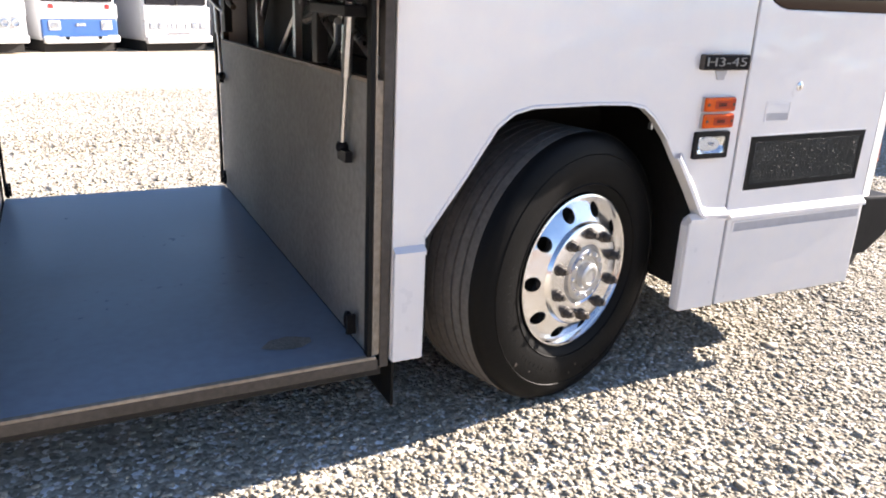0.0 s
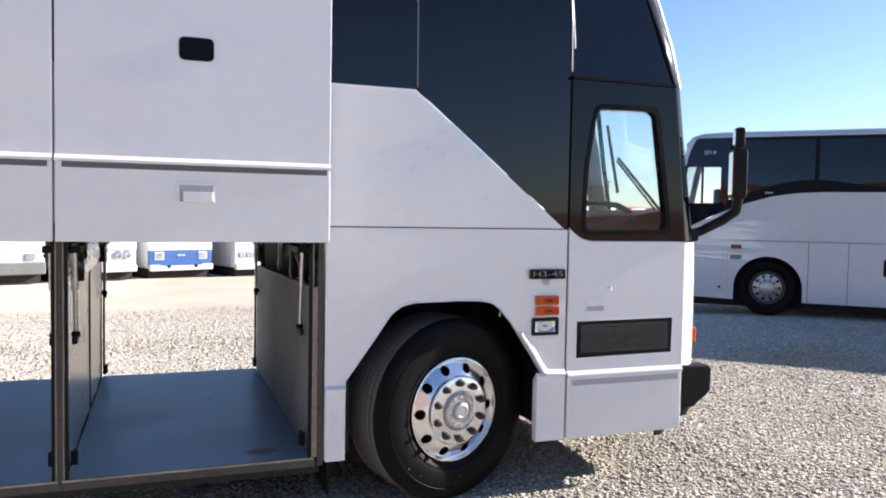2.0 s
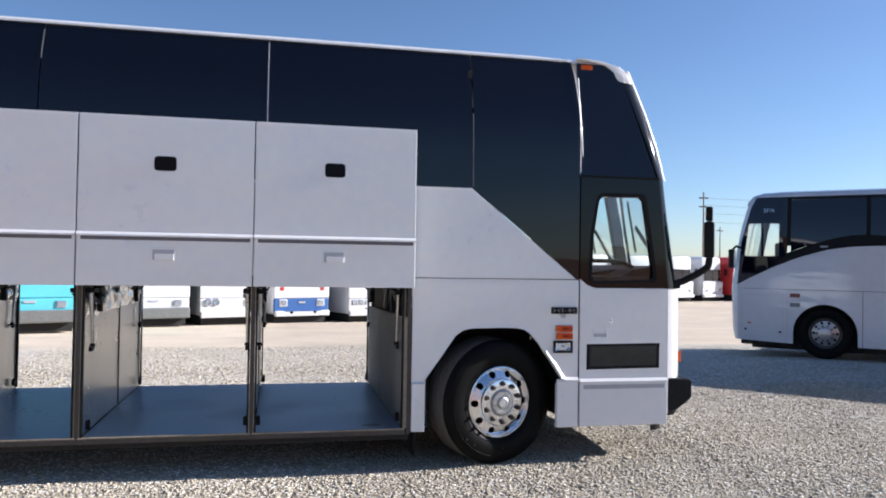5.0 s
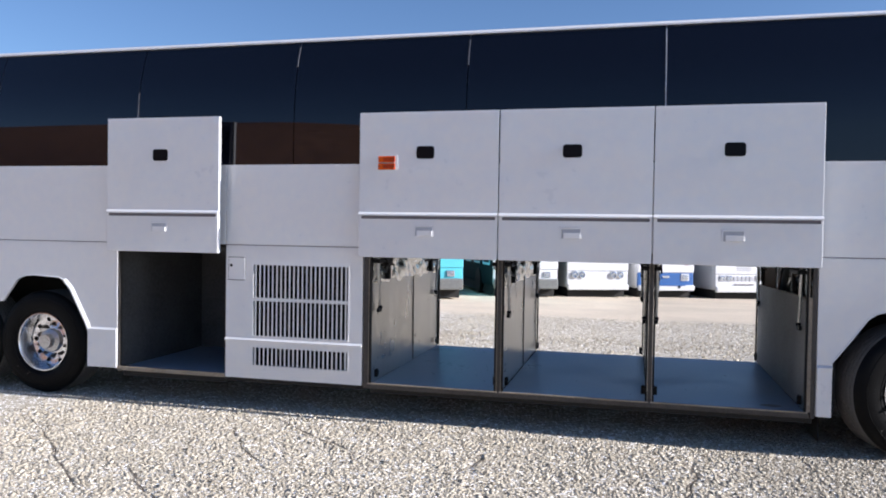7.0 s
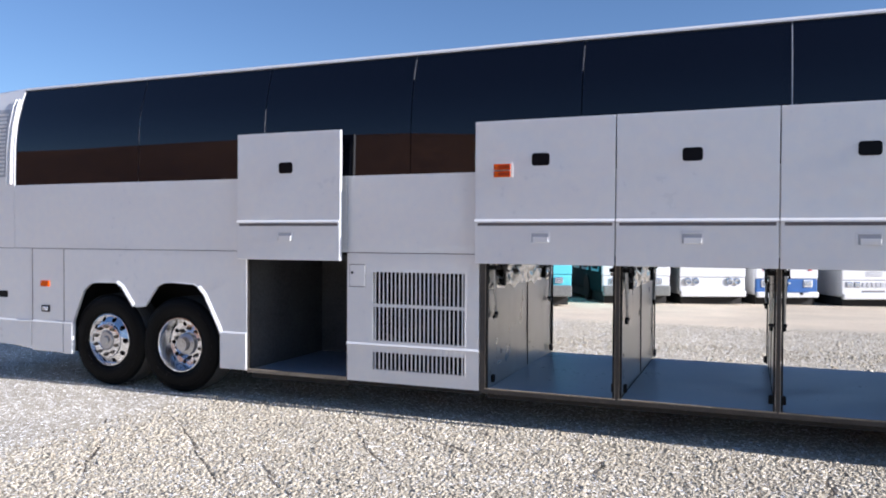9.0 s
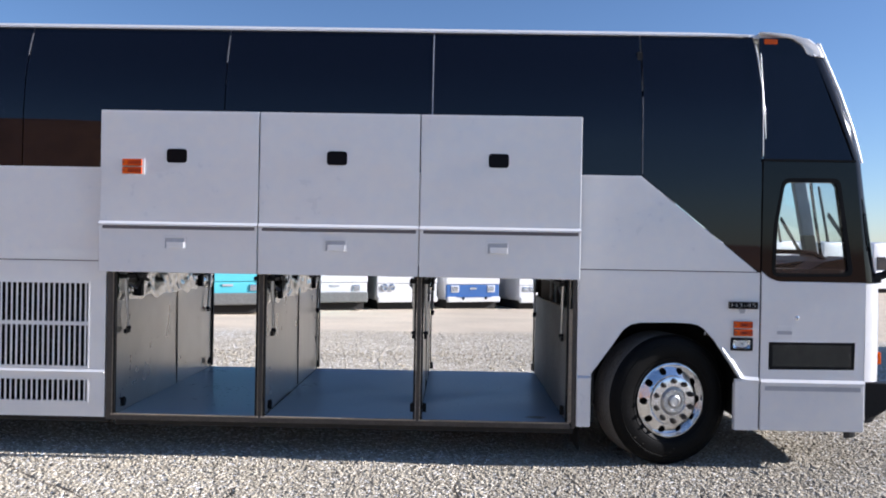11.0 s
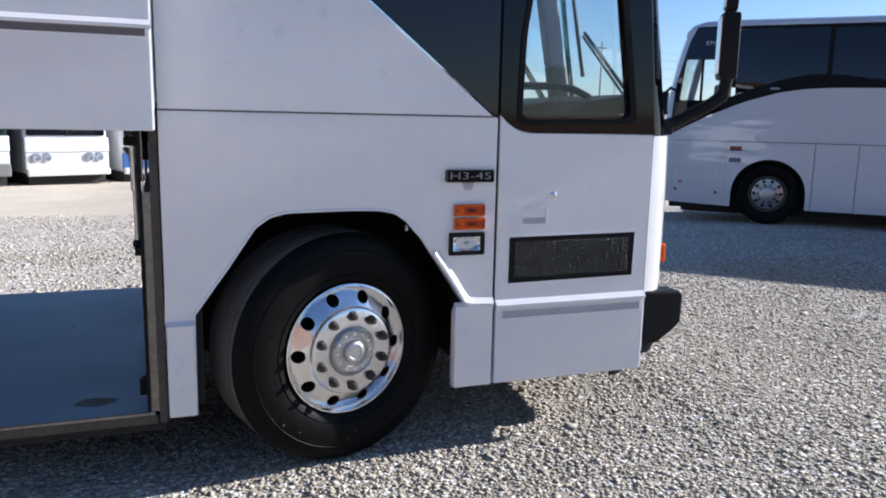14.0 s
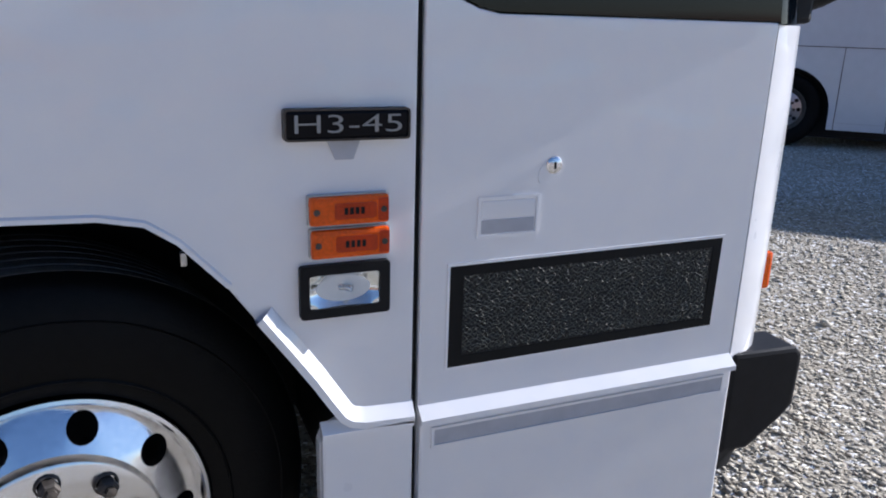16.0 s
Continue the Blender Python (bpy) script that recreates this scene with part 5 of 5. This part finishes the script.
        part("rim", lathe(B(), [(0.29, 0.055), (0.288, 0.03), (0.277, 0.03), (0.262, 0.06), (0.235, 0.075)], 48), M["post"], w, "dark rim well", smooth=True)
        part("rim_disc", disc_with_holes(B(), 0.12, 0.236, 10, 0.028, 0.2, lambda r: 0.075 - 0.2 * (0.236 - r)), M["dull_rim"], w, smooth=True)
        part("hub_cap", lathe(B(), [(0.12, 0.052), (0.11, 0.0), (0.06, -0.02), (0, -0.02)], 24), M["brushed"], w, smooth=True)
        nut = None
        for i in range(10):
            a = 2 * math.pi * i / 10
            if nut is None:
                ob = part("wheel_nut", lathe(B(), [(0.018, 0.0), (0.016, -0.03), (0.0, -0.032)], 6), M["grime"], w)
                nut = ob.data
            else:
                ob = new("wheel_nut", nut)
                ob.parent = w
            ob.location = (0.142 * math.cos(a), 0.056, 0.142 * math.sin(a))
        part("barrel", lathe(B(), [(0.25, 0.1), (0, 0.11)], 24), M["dark"], w)
    # mirror
    part("mirror_arm", pipe(B(), [(0.50, 0.06, 2.05), (0.36, -0.06, 2.12), (0.30, -0.12, 2.05)], 0.022), M["plastic"], c, smooth=True)
    mh = part("mirror_head", box(B(), 0.235, 0.345, -0.24, -0.03, 1.68, 2.06), M["plastic"], c, bevel=0.05, smooth=True)
    part("mirror_glass", box(B(), 0.343, 0.348, -0.2, -0.07, 1.74, 2.0), M["chrome"], mh)
    return c


PARKED = "coaches parked abreast"
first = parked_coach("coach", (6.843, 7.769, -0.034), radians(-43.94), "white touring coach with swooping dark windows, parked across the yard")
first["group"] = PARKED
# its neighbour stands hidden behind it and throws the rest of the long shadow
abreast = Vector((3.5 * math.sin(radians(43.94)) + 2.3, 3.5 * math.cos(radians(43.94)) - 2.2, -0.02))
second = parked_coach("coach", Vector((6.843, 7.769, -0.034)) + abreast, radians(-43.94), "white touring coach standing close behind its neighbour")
second["group"] = PARKED


# ---- row of buses across the yard, noses towards us ----
def row_bus(x, y, label, main, lower="white_far", style=0, group="row of parked buses", H=3.3, side=None, bumper="white_far", hw=1.22):
    """A bus seen nose on; style 0: square lamps in a blue front, 1: plain, 2: twin round lamps, 3: slatted grille."""
    far = group.startswith("far")
    c = thing("bus", (x, y, ground_z(x, y)), label, "bus", group)
    c.rotation_euler.z = radians(24)
    part("lower_front", box(B(), -hw + 0.01, hw - 0.01, 0, 0.12, 0.42, 1.0), M[lower], c, bevel=0.05)
    part("upper_front", box(B(), -hw, hw, -0.02, 0.14, 1.0, 1.45), M["white_far" if style == 0 else main], c, bevel=0.04)
    part("body", box(B(), -hw, hw, 0.1, 11.5, 0.36, H), M[side or main], c, bevel=0.35 if far else 0.12, smooth=far)
    sw, zt = (0.95, H - 0.95) if far else (hw - 0.1, H - 0.35)
    part("windscreen", box(B(), -sw, sw, 0.05, 0.12, 1.5, zt), M["window"], c, "dark windscreen", bevel=0.03)
    part("screen_bar", box(B(), -0.03, 0.03, 0.03, 0.1, 1.5, zt), M["plastic"], c)
    part("bumper", box(B(), -hw + 0.02, hw - 0.02, -0.14, 0.05, 0.3, 0.66 if bumper == "dull_grey" else 0.52), M[bumper], c, bevel=0.05)
    # dark box reaches almost to the ground, standing in for the shadow below
    part("underside_shadow", box(B(), -1.12, 1.12, 0.12, 11, 0.03, 0.5), M["dark"], c)
    for sx in (-1, 1):
        w = lathe(B(), [(0.0, -0.15), (0.45, -0.15), (0.5, -0.1), (0.5, 0.1), (0.45, 0.15), (0, 0.15)], 24)
        w.transform(Matrix.Translation((sx * (hw - 0.11), 2.3, 0.48)) @ Matrix.Rotation(radians(90), 4, "Z"))
        part("wheel", w, M["rubber"], c, smooth=True)
        if style == 2:
            for k in (0.62, 0.9):
                lp = part("headlamp", lathe(B(), [(0.12, 0.0), (0.12, -0.05), (0.09, -0.055), (0.085, -0.03), (0, -0.02)], 20, (sx * k, -0.01, 0.86)), M["lens"], c, smooth=True)
                part("lamp_ring", lathe(B(), [(0.135, 0.0), (0.135, -0.045), (0.12, -0.05), (0.118, 0.0)], 20, (sx * k, -0.01, 0.86)), M["grey"], lp, smooth=True)
        elif style == 3:
            for k in (0.62, 0.92):
                lp = part("headlamp", box(B(), sx * k - 0.11, sx * k + 0.11, -0.04, 0.02, 0.76, 0.94), M["lens"], c, bevel=0.02)
                part("lamp_surround", box(B(), sx * k - 0.13, sx * k + 0.13, -0.03, 0.02, 0.74, 0.96), M["grey"], lp, bevel=0.02)
        else:
            lp = part("headlamp", box(B(), sx * 0.8 - 0.13, sx * 0.8 + 0.13, -0.045, 0.02, 0.72, 0.92), M["lens"], c, bevel=0.02)
            if style == 0:
                part("lamp_surround", box(B(), sx * 0.8 - 0.17, sx * 0.8 + 0.17, -0.03, 0.02, 0.68, 0.96), M["white_far"], lp, bevel=0.02)
                part("turn_lamp", box(B(), sx * 0.86 - 0.07, sx * 0.86 + 0.07, -0.05, 0.02, 1.3, 1.44), M["red"], c, "red marker lamp", bevel=0.02)
    if style == 0:
        for i in range(3):
            a = -0.14 + i * 0.1
            part("name_bar", box(B(), a, a + 0.07, -0.03, -0.005, 0.8, 0.87), M["letter"], c)
        part("fog_strip", box(B(), -0.75, 0.75, -0.16, -0.12, 0.5, 0.545), M["blue"], c)
        for k in (-0.5, 0.5):
            part("fog_lamp", lathe(B(), [(0.06, 0.0), (0.06, -0.02), (0, -0.03)], 14, (k, -0.135, 0.46)), M["plastic"], c)
    if style == 3:
        for i in range(5):
            part("grille_bar", box(B(), -0.42 + 0.17 * i, -0.3 + 0.17 * i, -0.03, 0.0, 0.76, 0.92), M["grey"], c)
        part("grille_strip", box(B(), -0.42, 0.42, -0.03, 0.0, 0.58, 0.62), M["inset"], c)
        bm = B()
        for i in range(4):
            box(bm, -0.3, 0.3, -0.035, 0.0, 1.16 + 0.07 * i, 1.19 + 0.07 * i)
        part("front_slats", bm, M["grey"], c)
    if style == 1 and not far:
        part("front_emblem", box(B(), -0.16, 0.16, -0.03, 0, 0.86, 0.93), M["grey"], c, bevel=0.01)
    if side:
        for a in (0.6, 2.2, 3.8, 5.4):
            wf = part("flank_window_frame", ring(B(), [(a, 1.12), (a + 1.1, 1.12), (a + 1.1, 1.75), (a, 1.75)], [(a + 0.09, 1.21), (a + 1.01, 1.21), (a + 1.01, 1.66), (a + 0.09, 1.66)], -0.02, 0.01), M["teal"], c)
            wf.matrix_local = Matrix.Translation((-hw, 7.0, 0)) @ Matrix.Rotation(radians(-90), 4, "Z")
    part("mirror", box(B(), hw + 0.07, hw + 0.25, -0.2, -0.05, 1.9, 2.4), M["plastic"], c, bevel=0.03)
    return c


row_bus(-0.93, 24.5, "white bus with a dark blue front and silver lamps", "white_far", "blue", 0, hw=1.18)
row_bus(-3.47, 22.7, "plain white bus with twin round headlamps", "white_far", "white_far", 2)
row_bus(-5.95, 21.0, "white-fronted bus with dark teal flanks and a grey bumper", "white_far", "white_far", 1, side="dark_teal", bumper="dull_grey")
row_bus(2.05, 25.5, "white bus with a slatted grille", "white_far", "white_far", 3)
row_bus(-8.6, 17.0, "bus with a turquoise front and a grey bumper", "teal", "teal", 1, bumper="dull_grey")
row_bus(-12.6, 15.5, "white bus with square lamps", "white_far", "white_far", 3)
row_bus(5.0, 26.5, "white bus with square lamps", "white_far", "white_far", 3)
row_bus(-21.65, 6.5, "white bus with a pale bumper", "white_far", "white_far", 1)
for i, (x, y, mm) in enumerate(((16.4, 43, "white_far"), (19.8, 43.3, "white_far"), (23.2, 43.6, "white_far"), (26.6, 44, "white_far"), (29.6, 45, "white_far"), (32.6, 45.4, "red"), (35.9, 45.6, "red"), (39.3, 46, "white_far"))):
    row_bus(x, y, "white bus parked far off" if mm != "red" else "red bus parked far off", mm, mm, 1, "far parked buses")

# utility poles and wires on the skyline
def pole(x, y, h, arms=2):
    p = thing("utility_pole", (x, y, -0.5), "tall wooden utility pole", "utility pole", "utility poles")
    part("post", tube(B(), (0, 0, 0), (0, 0, h), 0.13, 10, 0.08), M["pole"], p, smooth=True)
    for k in range(arms):
        part("cross_arm", box(B(), -0.6, 0.6, -0.05, 0.05, h - 0.8 - k * 1.1, h - 0.62 - k * 1.1), M["pole"], p)
    return p


pole(49.7, 80, 11.5)
pole(77, 120, 9.6, 1)
pole(140, 70, 13)
wires = thing("power_line", (0, 0, 0), "thin sagging power line wires", "power line")
for k, z in enumerate((10.8, 9.9, 8.9, 7.8)):
    pts = [(49.7 + 90.3 * u, 80 - 10 * u, z - 0.5 - 1.6 * 4 * u * (1 - u) * 0.5) for u in np.linspace(0, 1, 13)]
    part("wire", pipe(B(), pts, 0.014, 5), M["pole"], wires)

# bare earth bank behind the viewer, seen only in the windows
bm = B()
prev = None
for i in range(60):
    x = -130 + i * 3.6
    k = min(1, max(0, (8 - x) / 40))
    h = 2.2 + 13.0 * k * k * (3 - 2 * k) + 0.9 * noise.noise((x * 0.05, 1.0, 0.0)) + 0.35 * noise.noise((x * 0.3, 3.0, 0.0))
    row = [bm.verts.new(p) for p in ((x, -34, -0.05), (x, -44, h * 0.55), (x, -52, h), (x, -70, h * 0.9), (x, -90, -0.05))]
    if prev:
        for k in range(4):
            bm.faces.new((prev[k], prev[k + 1], row[k + 1], row[k]))
    prev = row
tagged(part("bank", bm, M["earth"], None, smooth=True), "long bare brown earth bank beyond the lot", "bank", kind="structure")
# ---- loose gravel: single stones where the camera comes near ----
def gravel_mat(k=1.0):
    m = bpy.data.materials.new("gravel_stone")
    m.use_nodes = True
    n, l = m.node_tree.nodes, m.node_tree.links
    b = n["Principled BSDF"]
    b.inputs["Roughness"].default_value = 0.82
    b.inputs["Specular IOR Level"].default_value = 0.25
    g, ramp = n.new("ShaderNodeNewGeometry"), n.new("ShaderNodeValToRGB")
    els = ramp.color_ramp.elements
    els[0].color, els[1].color = (0.220, 0.194, 0.150, 1), (0.560, 0.514, 0.419, 1)
    for p, c in ((0.2, (0.335, 0.299, 0.235, 1)), (0.5, (0.410, 0.369, 0.293, 1)), (0.8, (0.475, 0.431, 0.345, 1))):
        els.new(p).color = c
    for e in els:
        e.color = [v * k for v in e.color[:3]] + [1]
    l.new(g.outputs["Random Per Island"], ramp.inputs[0])
    co, no, mx = n.new("ShaderNodeTexCoord"), n.new("ShaderNodeTexNoise"), n.new("ShaderNodeMix")
    no.inputs["Scale"].default_value, no.inputs["Detail"].default_value = 120, 4
    l.new(co.outputs["Object"], no.inputs["Vector"])
    mx.data_type, mx.blend_type = "RGBA", "MULTIPLY"
    mx.inputs["Factor"].default_value = 0.4
    l.new(ramp.outputs[0], mx.inputs["A"])
    l.new(no.outputs["Fac"], mx.inputs["B"])
    l.new(mx.outputs["Result"], b.inputs["Base Color"])
    return m


def stones(name, x0, x1, y0, y1, per_m2, size, rng, material):
    """Scatters angular stones over a rectangle of the lot as one mesh."""
    base = np.array([(x, y, z) for x in (-1, 1) for y in (-1, 1) for z in (-1, 1)]) * 0.62
    tri = np.array([(0, 1, 3), (0, 3, 2), (4, 6, 7), (4, 7, 5), (0, 4, 5), (0, 5, 1), (2, 3, 7), (2, 7, 6), (0, 2, 6), (0, 6, 4), (1, 5, 7), (1, 7, 3)])
    k = int((x1 - x0) * (y1 - y0) * per_m2)
    xy = np.column_stack((rng.uniform(x0, x1, k), rng.uniform(y0, y1, k)))
    # thinned towards the edges, so that the scatter fades out
    near = np.minimum(np.minimum(xy[:, 0] - x0, x1 - xy[:, 0]), np.minimum(xy[:, 1] - y0, y1 - xy[:, 1]))
    xy = xy[near > rng.uniform(0, 0.7, k)]
    xy = np.array([p for p in xy if rut(*p) > -0.0055])
    k = len(xy)
    z = np.array([relief(x, y) for x, y in xy])
    s = size * np.exp(rng.normal(0, 0.32, k))
    shape = rng.uniform(0.65, 1.25, (k, 1, 3)) * np.array([1.1, 0.95, 0.42])
    v = base[None] * (1 + rng.normal(0, 0.2, (k, 8, 1))) * shape * s[:, None, None] * 0.5
    a, t = rng.uniform(0, 2 * np.pi, k), rng.normal(0, 0.22, k)
    ct, st = np.cos(t)[:, None], np.sin(t)[:, None]
    v = np.stack((v[..., 0], v[..., 1] * ct - v[..., 2] * st, v[..., 1] * st + v[..., 2] * ct), -1)
    ca, sa = np.cos(a)[:, None], np.sin(a)[:, None]
    v = np.stack((v[..., 0] * ca - v[..., 1] * sa, v[..., 0] * sa + v[..., 1] * ca, v[..., 2]), -1)
    v += np.stack((xy[:, 0], xy[:, 1], z + s * rng.uniform(-0.03, 0.11, k)), -1)[:, None]
    f = (tri[None] + 8 * np.arange(k)[:, None, None]).reshape(-1, 3)
    me = bpy.data.meshes.new(name)
    me.vertices.add(k * 8)
    me.vertices.foreach_set("co", v.reshape(-1).astype(np.float32))
    me.loops.add(len(f) * 3)
    me.loops.foreach_set("vertex_index", f.reshape(-1).astype(np.int32))
    me.polygons.add(len(f))
    me.polygons.foreach_set("loop_start", np.arange(0, len(f) * 3, 3, dtype=np.int32))
    me.polygons.foreach_set("use_smooth", np.ones(len(f), dtype=bool))
    me.update(calc_edges=True)
    me.materials.append(material)
    tagged(new(name, me), "loose pale crushed gravel stones on the lot", "gravel", kind="stuff")


# one set of stone colours, scaled brighter towards the rear and beyond
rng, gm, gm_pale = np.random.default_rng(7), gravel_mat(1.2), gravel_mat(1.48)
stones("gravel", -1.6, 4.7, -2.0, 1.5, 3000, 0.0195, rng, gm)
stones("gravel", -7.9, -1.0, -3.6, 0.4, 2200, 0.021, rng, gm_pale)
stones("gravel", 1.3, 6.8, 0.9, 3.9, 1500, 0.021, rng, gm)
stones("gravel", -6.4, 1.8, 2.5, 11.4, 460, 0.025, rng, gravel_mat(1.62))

# dark brown strips laid along the narrow wheel scores
bm = B()
for n_r, ((ax, ay), (bx, by)) in enumerate(RUTS):
    prev = None
    for j in range(41):
        t = j / 40
        wob = 0.022 * math.sin(9 * t + ax) + 0.012 * math.sin(23 * t + 2 * ay)
        x, y = ax + t * (bx - ax) + wob, ay + t * (by - ay)
        w = 0.012 + 0.014 * noise.noise((t * 9, n_r * 3.1, 0.5)) - 0.005 * abs(2 * t - 1)
        if w < 0.003:
            prev = None
            continue
        row = [bm.verts.new((x + d * w, y, relief(x + d * w, y) + 0.005)) for d in (-1, 0, 1)]
        if prev:
            for q in range(2):
                bm.faces.new((prev[q], prev[q + 1], row[q + 1], row[q]))
        prev = row
tagged(part("wheel_scores", bm, M["score_fill"], None), "narrow dark wheel scores in the gravel", "wheel scores", kind="stuff")
